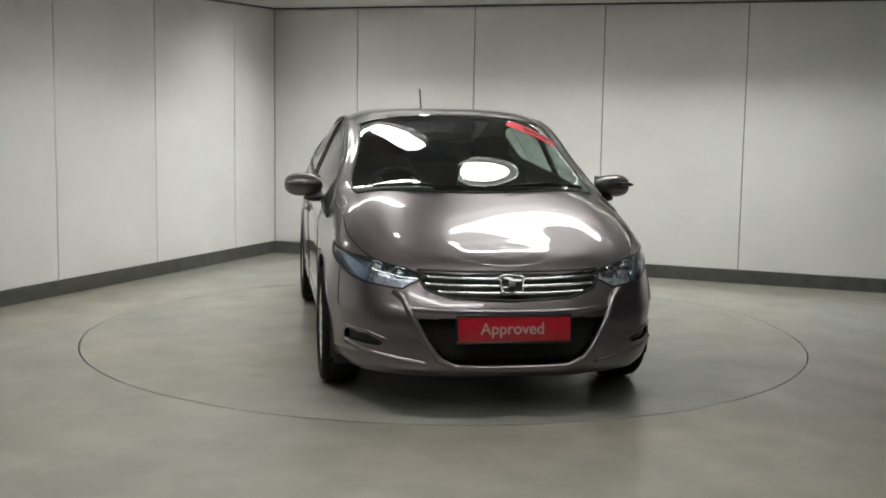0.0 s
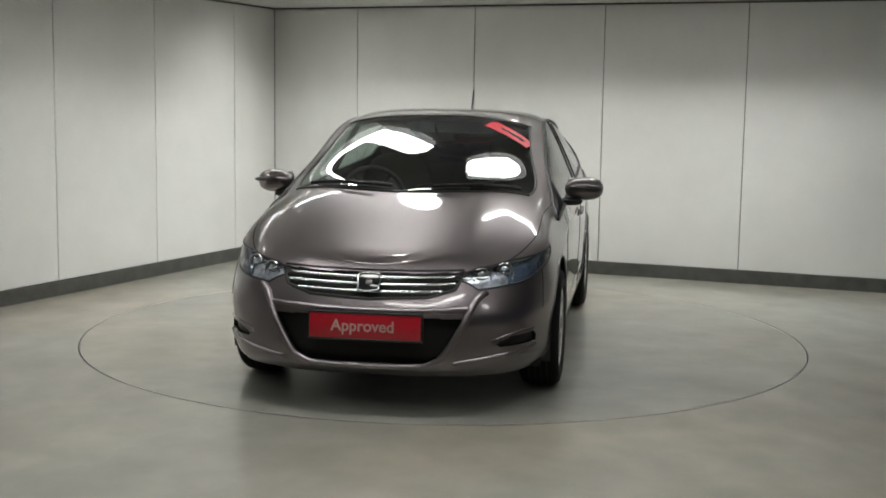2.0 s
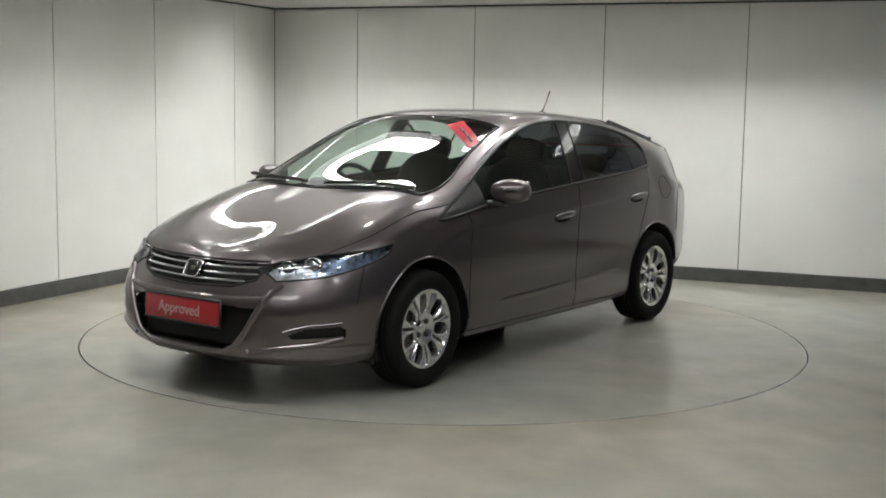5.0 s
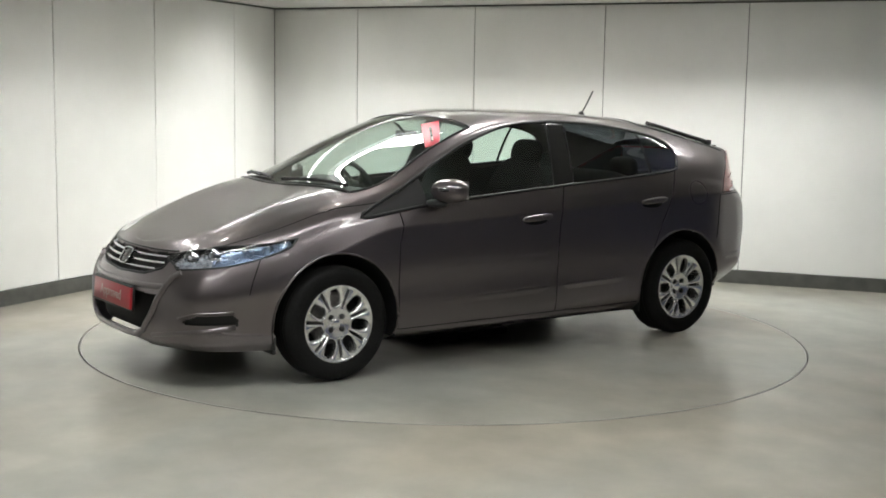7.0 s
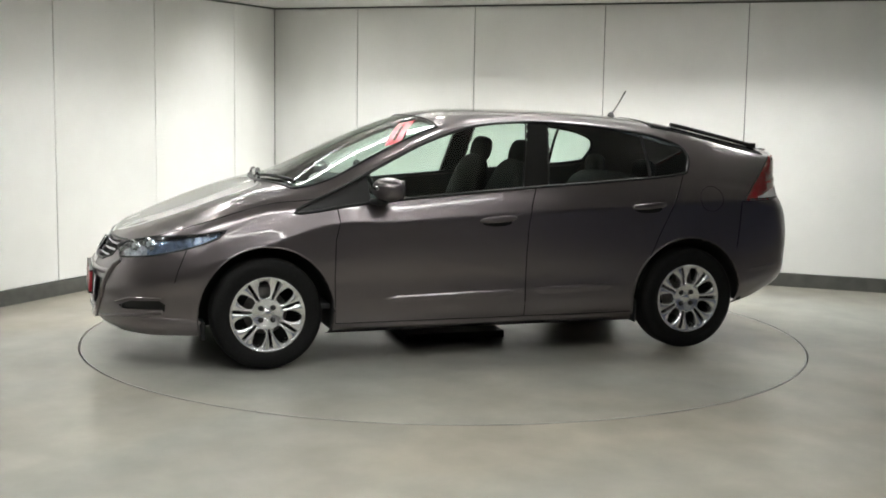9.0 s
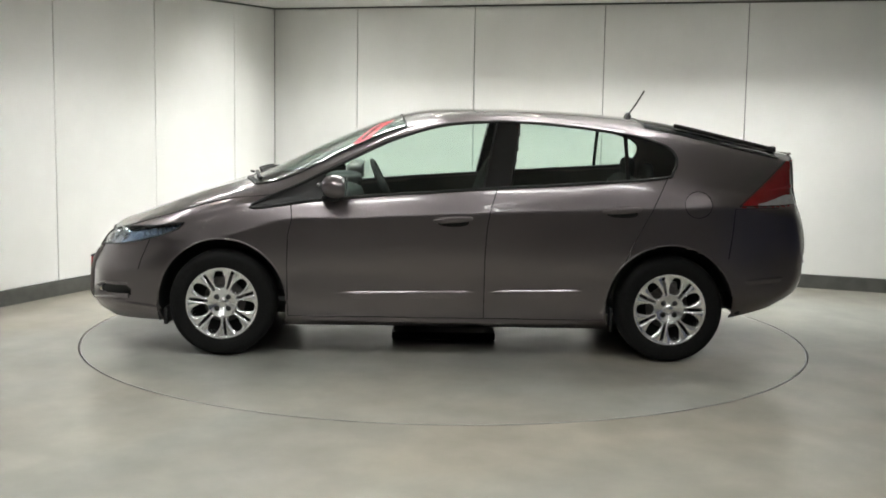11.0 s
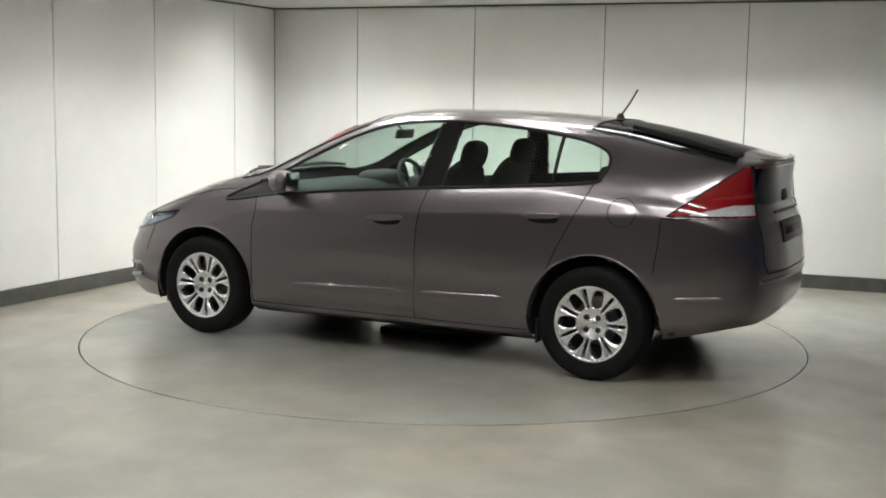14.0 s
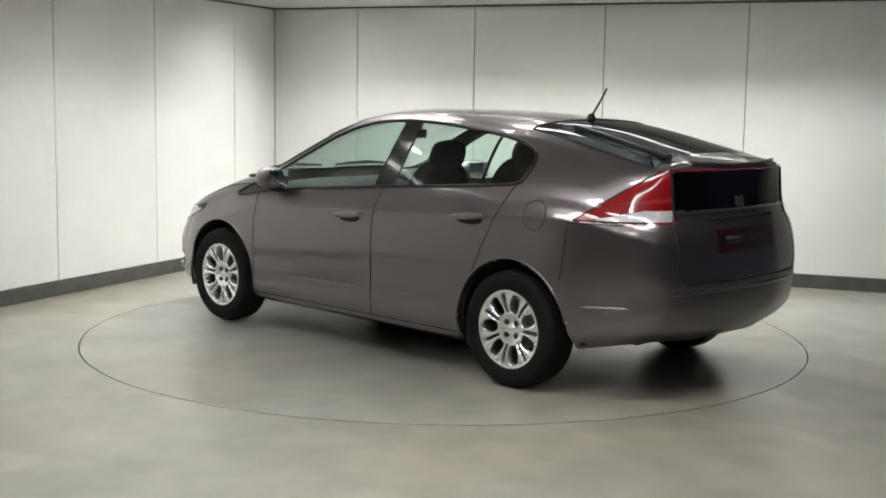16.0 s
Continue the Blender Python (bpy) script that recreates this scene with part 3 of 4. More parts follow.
def band(s, sgn, x_front, y_end, low, high, lift, n=26, rows=5):
    """A strip round the rear corner between two heights, from x_front on the flank to y_end on the tail."""
    mid = .93
    vs = [np.interp(mid, s.g[i, :80, 2], np.arange(80)) for i in range(NU)]
    place = np.array([s.grid_at(s.g, i, v) for i, v in enumerate(vs)])
    rear = np.arange(NU) > NU * .6
    first = int(np.argmax(rear & (place[:, 0] < x_front)))
    last = int(np.argmax(rear & (np.arange(NU) > first) & (place[:, 1] < y_end)))
    bm = bmesh.new()
    grid = []
    for t in np.linspace(0, 1, n):
        i = first + (last - first) * t
        c = int(i)
        column = []
        for r in range(rows):
            zz = low(t) + (high(t) - low(t)) * r / (rows - 1)
            v = np.interp(zz, s.g[c, :80, 2], np.arange(80))
            p = s.grid_at(s.g, i, v)
            q = s.grid_at(s.vn, i, v)
            q = q if q[0] < 0 or q[1] > .3 else -q
            p = p + lift * q
            column.append(bm.verts.new((p[0], sgn * p[1], p[2])))
        grid.append(column)
    for a, b in zip(grid, grid[1:]):
        for r in range(rows - 1):
            bm.faces.new((a[r], b[r], b[r + 1], a[r + 1]))
    bmesh.ops.recalc_face_normals(bm, faces=bm.faces)
    return bm


def on_side(s, pts, sgn, lift=0.001, top=6.2):
    return [Vector((p.x, sgn * p.y, p.z)) for p in (s.side(x, z, lift, top) for x, z in pts)]


def body(car, s, k):
    for name, m, label in (("front_wing", PAINT, ""), ("rear_wing", PAINT, ""), ("front_door", PAINT, ""), ("rear_door", PAINT, ""), ("sill", PAINT, ""),
                           ("roof_rail", PAINT, ""), ("front_window", SIDE_GLASS, "clear side glass"),
                           ("rear_window", SIDE_GLASS, "clear side glass"), ("quarter_window", SIDE_GLASS, "clear quarter glass"),
                           ("tail_lamp", RED_LENS, "red wedge-shaped tail lamp lens"), ("headlamp", LENS, "clear wedge-shaped headlamp lens"), ("fog_slot", BLACK, "black slot in the bumper")):
        for sgn in (1, -1):
            part(name, skin(s, k == name, sgn, 0.02 if name == "fog_slot" else 0.0), m, car, label)
    x = s.c[:, :, 0]
    for name, lo, hi in (("mirror_sail", 0.6, 2.0), ("centre_pillar", -0.6, 0.6), ("quarter_pillar", -2, -0.6)):
        for sgn in (1, -1):
            part(name, skin(s, (k == "window_trim") & (x > lo) & (x <= hi), sgn), BLACK if lo == 0.6 else GLOSS_BLACK, car, "black window pillar")
    for name, m, label in (("bonnet", PAINT, ""), ("roof", PAINT, ""), ("cowl", BLACK, "black plastic cowl"), ("windscreen", GLASS, "raked clear windscreen"),
                           ("hatch_window", HATCH_GLASS, "dark sloping hatch glass"), ("tail_window", TAIL_GLASS, "dark upright lower rear glass"),
                           ("tailgate", PAINT, ""), ("front_bumper", PAINT, ""), ("rear_bumper", PAINT, "")):
        part(name, skin(s, k == name), m, car, label)
    part("grille", skin(s, k == "grille", True, 0.03), GAP, car, "black recessed grille")
    part("intake", skin(s, k == "intake", True, 0.05), GAP, car, "black lower air intake")
    # Added box that keeps the lit floor from showing through the intake.
    part("intake_light_block", boxed(1.98, 2.055, -.40, .40, .235, .49, bevel=.01), GAP, car, "black box added behind the air intake to block light")
    # inside faces
    for name in ("front_door", "rear_door"):
        for sgn in (1, -1):
            part("door_lining", skin(s, (k == name) & (s.c[:, :, 2] > 0.3) & (s.cv < 4.4), sgn, 0.05), DASH, car, "black door lining")
    part("headlining", skin(s, (k == "roof") & (s.cu < 9.7) & (s.cu > 6.9) & (s.cv > 6.1), True, 0.03), LINING, car, "pale grey roof lining")
    # headlamp insides
    for sgn in (1, -1):
        part("tail_lamp_back", skin(s, k == "tail_lamp", sgn, 0.012), BLACK, car, "black lamp back")
        part("reverse_lamp", band(s, sgn, -1.76, .525, lambda t: .903, lambda t: .910 + .046 * min(1, 1.7 * t), .0035), WHITE_LENS, car, "white reversing lamp strip")
        part("lamp_glint", band(s, sgn, -1.86, .53, lambda t: .985 + .01 * t, lambda t: .99 + .03 * t, .0035), PINK_LENS, car, "paler red reflector band in the lamp")
        part("lamp_bowl", skin(s, (k == "headlamp") & (s.cu < 2.15), sgn, 0.035), LAMP_BOWL, car, "silvery lamp bowl")
        part("lamp_insert", skin(s, (k == "headlamp") & (s.cu >= 2.15), sgn, 0.03), BLUE_LENS, car, "bluish lamp insert")
        for u, v, r in ((1.62, 4.55, 0.040), (2.05, 4.50, 0.042)):
            p = s.at(u, v)
            b = part("projector", lathe([(0.0001, 0.012), (r * 0.5, 0.010), (r * 0.8, 0.0), (r * 0.85, -0.01), (r, -0.006), (r, 0.012), (r * 1.1, 0.012), (r * 1.1, -0.03)], 24), CHROME, car, "round chrome projector")
            b.location = (p.x - 0.035, sgn * (p.y - 0.02), p.z - 0.004)
            b.rotation_euler = (0, 0, radians(-90 + sgn * 22))


def line_part(name, car, paths, radius=0.003, material=None, label=""):
    bm = bmesh.new()
    for pts in paths:
        tube(bm, pts, radius, 6)
    return part(name, bm, material or GAP, car, label)


def mirrored(pts, sgn):
    return [Vector((p[0], sgn * p[1], p[2])) for p in pts]


def ridge(s, x0, x1, z0, z1, sgn, profile):
    """A soft fold pressed out of the side, dying away at both ends."""
    bm = bmesh.new()
    rows = []
    for t in np.linspace(0, 1, 48):
        k = min(1, 6 * t, 6 * (1 - t))
        k = k * k * (3 - 2 * k)
        rows.append([bm.verts.new((p.x, sgn * p.y, p.z)) for p in (s.side(x0 + (x1 - x0) * t, z0 + (z1 - z0) * t + dz * (.4 + .6 * k), k * out - .0012) for dz, out in profile)])
    for a, b in zip(rows, rows[1:]):
        for i in range(len(profile) - 1):
            bm.faces.new((a[i], a[i + 1], b[i + 1], b[i]) if sgn > 0 else (b[i], b[i + 1], a[i + 1], a[i]))
    return bm


def seams(car, s):
    loop = smooth_loop(DLO)
    for sgn in (1, -1):
        bm = tube(bmesh.new(), on_side(s, loop, sgn, 0.002), 0.0095, 6, closed=True)
        part("window_seal", bm, BLACK, car, "black rubber window seal")
        rail = [s.at(u, 6.05) + Vector((0, 0, 0.001)) for u in np.linspace(4.55, 6.9, 44)]
        line_part("screen_seal", car, [mirrored(rail, sgn)], 0.007, BLACK)
        line_part("bonnet_gap", car, [mirrored([s.at(u, 5.02) for u in np.linspace(1.3, 4.9, 60)], sgn)])
        line_part("front_door_gap", car, [on_side(s, polyline([(.90, .24), (.905, .5), (.90, .7), (.875, .80), (.885, .87)]), sgn, 0)])
        line_part("centre_door_gap", car, [on_side(s, polyline([(-.215, .24), (-.218, .6), (-.228, .76), (-.248, .87), (-.282, .975)]), sgn, 0)])
        line_part("rear_door_gap", car, [on_side(s, [(float(door_rear_edge(z)), z) for z in np.linspace(.37, 1.07, 28)], sgn, 0)])
        line_part("sill_gap", car, [on_side(s, polyline([(.90, .238), (-.90, .238)]), sgn, 0)])
        line_part("front_bumper_gap", car, [mirrored([s.at(2.75 + .1 * (v - 2.4), v) for v in np.linspace(2.6, 3.95, 20)], sgn)])
        line_part("rear_bumper_gap", car, [on_side(s, polyline([(-1.60, .60), (-1.62, .75), (-1.63, .885), (-1.9, .887)]), sgn, 0)])
        line_part("pillar_edge", car, [on_side(s, polyline([(-.203, .975), (-.24, 1.15), (-.282, 1.345)]), sgn, 0.001), on_side(s, polyline([(-.362, .985), (-.385, 1.15), (-.412, 1.33)]), sgn, 0.001)], 0.005, BLACK)
        for wx in (WHEEL_X, -WHEEL_X):
            a0, a1 = (-14, 194) if wx > 0 else (-14, 168)
            arc = [(wx + (ARCH_R + .004) * math.cos(radians(a)), WHEEL_R + (ARCH_R + .004) * math.sin(radians(a))) for a in np.linspace(a0, a1, 60)]
            arc = [q for q in arc if q[1] > 0.2]
            line_part("arch_lip", car, [on_side(s, arc, sgn, 0.0)], 0.006, PAINT)
        for x0, x1, z0, z1 in ((.66, -.200, .370, .390), (-.235, -.80, .391, .405)):
            part("door_rib", ridge(s, x0, x1, z0, z1, sgn, ((.014, 0), (.004, .006), (0, .0072), (-.010, .005), (-.034, 0))), PAINT, car)
        part("sill_ridge", ridge(s, .86, -.88, .214, .214, sgn, ((.016, 0), (.006, .010), (0, .011), (-.008, .008), (-.018, 0))), PAINT, car)
        part("bumper_lip", ridge(s, 1.97, 1.63, .292, .272, sgn, ((.014, 0), (.004, .006), (0, .007), (-.010, .004), (-.026, 0))), PAINT, car)
        part("bumper_side_fold", ridge(s, -1.69, -1.96, .47, .485, sgn, ((.012, 0), (.003, .005), (0, .006), (-.010, .004), (-.03, 0))), PAINT, car)
        low = [(x, .90 - .000 * x) for x in np.linspace(-1.66, -1.98, 12)]
        line_part("tail_lamp_gap", car, [on_side(s, low, sgn, 0.0), on_side(s, polyline([(-1.655, .898), (-1.975, 1.145)]), sgn, 0.0)], 0.004)
        line_part("tail_lamp_seam", car, [[s.end(sgn * .511, z, -1, 0.001) for z in np.linspace(.90, 1.14, 20)]], 0.008, BLACK)
        rim = [s.at(*q) for q in polyline([*HEADLAMP, HEADLAMP[0]], 0.05)]
        line_part("headlamp_gap", car, [mirrored(rim, sgn)], 0.005, BLACK)
    line_part("bonnet_front_gap", car, [[s.end(y, .678 + .03 * abs(y) ** 2, 1, 0.001) for y in np.linspace(-.43, .43, 40)]], 0.006, BLACK)
    edge = [s.at(screen_foot(v), v) for v in np.linspace(6.06, 8, 30)]
    line_part("cowl_gap", car, [edge + mirrored(edge[-2::-1], -1)], 0.007, BLACK)
    line_part("roof_gap", car, [[*[s.at(6.9, v) for v in np.linspace(6.05, 8, 30)], *mirrored([s.at(6.9, v) for v in np.linspace(8, 6.05, 30)], -1)]], 0.006, BLACK)
    line_part("hatch_gap", car, [[*[s.at(9.75, v) for v in np.linspace(6.1, 8, 30)], *mirrored([s.at(9.75, v) for v in np.linspace(8, 6.1, 30)], -1)],
                                 [s.at(u, 6.1) for u in np.linspace(9.75, 11.85, 40)], mirrored([s.at(u, 6.1) for u in np.linspace(9.75, 11.85, 40)], -1)], 0.006, BLACK)
    line_part("tailgate_gap", car, [[s.end(y, z, -1, 0.0) for y, z in polyline([(.53, .93), (.55, .66), (.5, .60), (-.5, .60), (-.55, .66), (-.53, .93)])]], 0.004)
    line_part("tail_crease", car, [[s.end(y, .945, -1, 0.001) for y in np.linspace(-.5, .5, 40)]], 0.008, PAINT)
    line_part("bumper_crease", car, [[s.end(y, .56, -1, -0.004) for y in np.linspace(-.58, .58, 40)]], 0.012, PAINT)
    flap = [(-1.42 + .076 * math.cos(t), .905 + .074 * math.sin(t)) for t in np.linspace(0, 2 * math.pi, 48)]
    line_part("fuel_flap_gap", car, [on_side(s, flap, 1, 0.0)], 0.002)
    line_part("grille_seal", car, [[s.end(y, z, 1, -.002) for y, z in polyline([(.44, .675), (.40, .60), (.28, .565), (0, .553), (-.28, .565), (-.40, .60), (-.44, .675)])]], .008, BLACK)
    # front bumper folds
    fold = [(.54, .59), (.50, .56), (.455, .46), (.40, .36), (.345, .285), (.27, .25), (.12, .243), (0, .242)]
    path = fold + [(-y, z) for y, z in reversed(fold[:-1])]
    line_part("bumper_fold", car, [[s.end(y, z, 1, 0.002) for y, z in polyline(path)]], 0.017, PAINT)
    line_part("bumper_ledge", car, [[s.end(y, .505 + .05 * y * y, 1, -0.006) for y in np.linspace(-.48, .48, 40)]], 0.018, PAINT)
    for sgn in (1, -1):
        line_part("fog_slot_lip", car, [[s.end(sgn * y, z, 1, 0.0) for y, z in polyline([(.40, .262), (.55, .285), (.68, .305), (.75, .325)], .02)]], 0.013, PAINT)
        line_part("fog_slot_brow", car, [[s.end(sgn * y, z, 1, 0.0) for y, z in polyline([(.57, .365), (.66, .395), (.75, .40)], .02)]], 0.007, PAINT)


def front_face(car, s):
    for i, (z, half) in enumerate(((.650, .415), (.619, .40), (.588, .345))):
        bm = tube(bmesh.new(), [s.end(y, z + .05 * y * y, 1, -0.006) for y in np.linspace(-half, half, 40)], 0.0072, 8, flat=1.1)
        part("grille_bar", bm, CHROME, car, "bright chrome grille bar")
    # plain rounded badge
    bm = boxed(-.006, .006, -.054, .054, -.044, .044, bevel=.005)
    e = part("badge", bm, GLOSS_BLACK, car, "plain black badge with chrome rim")
    p = s.end(0, .622, 1, .006)
    e.location, e.rotation_euler = p, (0, radians(-32), 0)
    ring = smooth_loop([(-.046, .040), (.046, .040), (.052, 0), (.040, -.042), (-.040, -.042), (-.052, 0)])
    part("badge_rim", tube(bmesh.new(), [(.007, y, z) for y, z in ring], .0045, 8, closed=True), CHROME, e)
    part("badge_field", boxed(.004, .009, -.016, .016, -.012, .012, bevel=.004), DULL, e)
    plate = part("number_plate", boxed(-.012, .003, -.262, .262, -.058, .058, bevel=.003), PLATE_RED, car, "red show plate with pale lettering")
    plate.location, plate.rotation_euler = (2.180, 0, .432), (0, radians(-4), 0)
    part("plate_frame", box(box(boxed(-.014, .006, -.268, .268, .057, .066, bevel=.002), -.014, .006, -.268, .268, -.066, -.057), -.02, -.012, -.27, .27, -.07, .07), BLACK, plate)
    cu = bpy.data.curves.new("lettering", "FONT")
    cu.body, cu.size, cu.align_x, cu.align_y, cu.extrude = "Approved", .074, "CENTER", "CENTER", .0008
    cu.offset = .001
    tmp = new("lettering_curve", cu)
    me = bpy.data.meshes.new_from_object(tmp.evaluated_get(bpy.context.evaluated_depsgraph_get()))
    bpy.data.objects.remove(tmp)
    me.materials.clear()
    me.materials.append(PALE)
    t = new("lettering", me)
    t.parent = plate
    t.matrix_basis = Matrix(((0, 0, 1, .0045), (1, 0, 0, -.01), (0, 1, 0, .0), (0, 0, 0, 1)))
    # lip and air deflectors below the bumper
    for sgn in (1, -1):
        part("air_deflector", boxed(1.60, 1.625, sgn * .70 - .09, sgn * .70 + .06, .165, .26, bevel=.005), BLACK, car, "black rubber air deflector")
        part("mud_flap", boxed(-.955, -.94, sgn * .76 - .05, sgn * .76 + .03, .165, .30, bevel=.005), BLACK, car, "black mud flap")


def rear_face(car, s):
    lip = [s.at(u, 6.52 + .3 * (u - 12.5)) + Vector((-.018, 0, .004)) for u in np.linspace(12.45, 13.98, 24)]
    bm = tube(bmesh.new(), lip + mirrored(lip[::-1], -1), .013, 8, flat=.55)
    part("spoiler", bm, PAINT, car, "thin spoiler lip")
    line_part("brake_strip", car, [[s.end(y, 1.148, -1, .003) for y in np.linspace(-.50, .50, 30)]], .006, RED_LENS, "thin red strip under the spoiler lip")
    plate = part("rear_plate", boxed(-.004, .012, -.262, .262, -.058, .058, bevel=.003), REAR_RED, car, "red show plate on the tailgate, darkened for shade")
    p = s.end(0, .80, -1, .001)
    plate.location, plate.rotation_euler = p, (0, radians(10), 0)
    part("plate_bar", boxed(-.006, -.0045, -.19, .19, -.02, .02), BLACK, plate, "dark bar of lettering")
    bm = boxed(-.005, .004, -.038, .038, -.03, .03, bevel=.01)
    e = part("rear_badge", bm, DULL, car, "plain chrome badge")
    e.location, e.rotation_euler = s.end(0, .985, -1, .002), (0, radians(13), 0)
    handle = [s.end(y, .905, -1, .004) for y in np.linspace(-.3, .3, 12)]
    line_part("tailgate_handle", car, [handle], .008, BLACK)
    # wiper along the hatch glass
    path = [s.at(u, 6.6) + Vector((0, 0, .016)) for u in np.linspace(10.15, 11.8, 14)]
    line_part("rear_wiper", car, [path], .014, BLACK, "black rear wiper")
    part("wiper_boss", boxed(-.03, .03, -.022, .022, -.02, .014, bevel=.008, m=Matrix.Translation(path[-1])), BLACK, car)


def glass_things(car, s):
    for y0, v0, v1 in ((1, 7.85, 6.25), (-1, 7.75, 6.35)):
        sgn = 1 if y0 > 0 else -1
        pts = [s.at(screen_foot(v0 + (v1 - v0) * t) + .20 + .10 * math.sin(math.pi * t), v0 + (v1 - v0) * t) + Vector((.0, 0, .016)) for t in np.linspace(0, 1, 16)]
        line_part("wiper_blade", car, [mirrored(pts, sgn)], .010, BLACK, "black windscreen wiper")
        arm = [s.at(screen_foot(v0 - .3 + (v1 - v0) * .45 * t) + .10 + .12 * t, v0 - .3 + (v1 - v0) * .45 * t) + Vector((.01, 0, .028)) for t in np.linspace(0, 1, 8)]
        line_part("wiper_arm", car, [mirrored(arm, sgn)], .007, BLACK)
    # red sticker across the upper corner of the screen
    bm = bmesh.new()
    rows = []
    for t in np.linspace(0, 1, 14):
        u, v = 6.69 - .50 * t, 7.0 - .93 * t
        rows.append([s.at(u + a, v - .14 * (a / .14) * 1.0) + Vector((.0015, 0, .004)) for a in (-.095, -.03, .03, .095)])
    vs = [[bm.verts.new(p) for p in r] for r in rows]
    for a, b in zip(vs, vs[1:]):
        for i in range(3):
            bm.faces.new((a[i], a[i + 1], b[i + 1], b[i]))
    st = part("screen_sticker", bm, STICKER_RED, car, "red sticker band on the windscreen")
    bm = bmesh.new()
    for t0, t1 in ((.30, .44), (.48, .66), (.70, .84)):
        tube(bm, [s.at(6.69 - .50 * t, 7.0 - .93 * t) + Vector((.003, 0, .007)) for t in np.linspace(t0, t1, 5)], .007, 6)
    part("sticker_bars", bm, PALE, st, "pale bars of lettering")
    # inside mirror
    bm = boxed(-.012, .012, -.11, .11, -.03, .03, bevel=.011)
    r = part("inside_mirror", bm, BLACK, car, "black inside mirror")
    r.location, r.rotation_euler = (.31, 0, 1.255), (0, radians(-12), 0)
    line_part("mirror_stem", car, [[(.31, 0, 1.26), (.36, 0, 1.31), (.40, 0, 1.335)]], .008, BLACK)
    # aerial
    bm = lathe([(.0001, .03), (.014, .026), (.024, .006), (.028, -.012)], 16, "z")
    part("aerial_base", bm, BLACK, car).location = (-1.125, 0, 1.383)
    line_part("aerial", car, [[(-1.13, 0, 1.40), (-1.18, 0, 1.472), (-1.226, 0, 1.549)]], .0055, BLACK, "thin black roof aerial")


def blob(rx, ry, rz, n=2.8, seg=28, rings=16):
    """A rounded block."""
    bm = bmesh.new()
    bmesh.ops.create_uvsphere(bm, u_segments=seg, v_segments=rings, radius=1)
    for v in bm.verts:
        q = [abs(c) for c in v.co]
        k = sum(c ** n for c in q) ** (-1 / n)
        v.co = Vector((v.co.x * k * rx, v.co.y * k * ry, v.co.z * k * rz))
    return bm


def mirrors_handles(car, s):
    for sgn in (1, -1):
        bm = blob(.075, .108, .070, 2.35)
        for v in bm.verts:
            t = (v.co.y + .108) / .216
            v.co.z *= .86 + .14 * t
            v.co.x += -.035 * t
            v.co.x = max(v.co.x, -.055 - .03 * t)
        if sgn < 0:
            for v in bm.verts:
                v.co.y = -v.co.y
            bmesh.ops.reverse_faces(bm, faces=bm.faces)
        m = part("door_mirror", bm, PAINT, car, "body-coloured door mirror")
        m.location = (.645, sgn * .908, .985)
        g = part("mirror_glass", boxed(-.082, -.078, -.085, .085, -.052, .052, bevel=.0015), CHROME, m, "mirror glass")
        g.rotation_euler = (0, 0, sgn * radians(8))
        part("indicator", blob(.012, .05, .012, 2.4, 18, 8), SMOKE_LENS, m, "smoked indicator strip").location = (.064, sgn * .055, .012)
        b = blob(.05, .07, .022, 2.4, 18, 10)
        part("mirror_foot", b, BLACK, m, "black mirror foot").location = (.015, -sgn * .075, -.072)
        for hx, hz in ((-.035, .800), (-.985, .862)):
            p = s.side(hx, hz, .022)
            bm = blob(.112, .013, .019, 2.6, 24, 10)
            h = part("door_handle", bm, PAINT, car, "body-coloured door handle")
            h.location = (p.x, sgn * p.y, p.z + .006)
            h.rotation_euler = (0, radians(4), 0)
            p = s.side(hx, hz - .012, -.002)
            # Thin black patch paints the shade of a recess that isn't modelled.
            c = part("recess_shade", blob(.095, .006, .026, 2.2, 24, 10), GAP, car, "black patch standing for the shaded handle recess")
            c.location = (p.x, sgn * p.y, p.z)


def spoke(a):
    """One of seven broad spokes, split by a slot and widening into its neighbours at hub and rim."""
    bm = bmesh.new()
    share = math.pi / 7
    radii = np.concatenate([np.linspace(.030, .083, 7), np.linspace(.0845, .1935, 26), np.linspace(.195, .200, 3)])
    for side in (-1, 1):
        tops, walls = [], []
        for r in radii:
            void = .0310 * max(0, 1 - abs((r - .138) / .0505) ** 2.6) ** (1 / 2.6)
            slot = .0098 * max(0, 1 - abs((r - .139) / .055) ** 5) ** .2 * (.75 + .25 * (r - .09) / .09)
            half = share * r - void
            y = .056 + .032 * math.sin(.5 * math.pi * min(1, max(0, (r - .03) / .13)))
            e, f = min(1, void / .012), min(1, slot / .004)
            row = []
            for t, drop in ((0, .006 * f), (.18, .0012 * f), (.5, 0), (.8, .002 * e), (1, .009 * e)):
                row.append((slot + (half - slot) * t, y - drop))
            ang = [side * (q / r) + a for q, _ in row]
            tops.append([bm.verts.new((r * math.cos(g), h, r * math.sin(g))) for g, (_, h) in zip(ang, row)])
            walls.append([[bm.verts.new((r * math.cos(ang[k]), h, r * math.sin(ang[k]))) for h in (row[k][1], y - .034)] for k in (0, -1)])
        for p, q in zip(tops, tops[1:]):
            for k in range(4):
                bm.faces.new((p[k], p[k + 1], q[k + 1], q[k]))
        for p, q in zip(walls, walls[1:]):
            for k in range(2):
                bm.faces.new((p[k][0], p[k][1], q[k][1], q[k][0]))
    bmesh.ops.recalc_face_normals(bm, faces=bm.faces)
    return bm


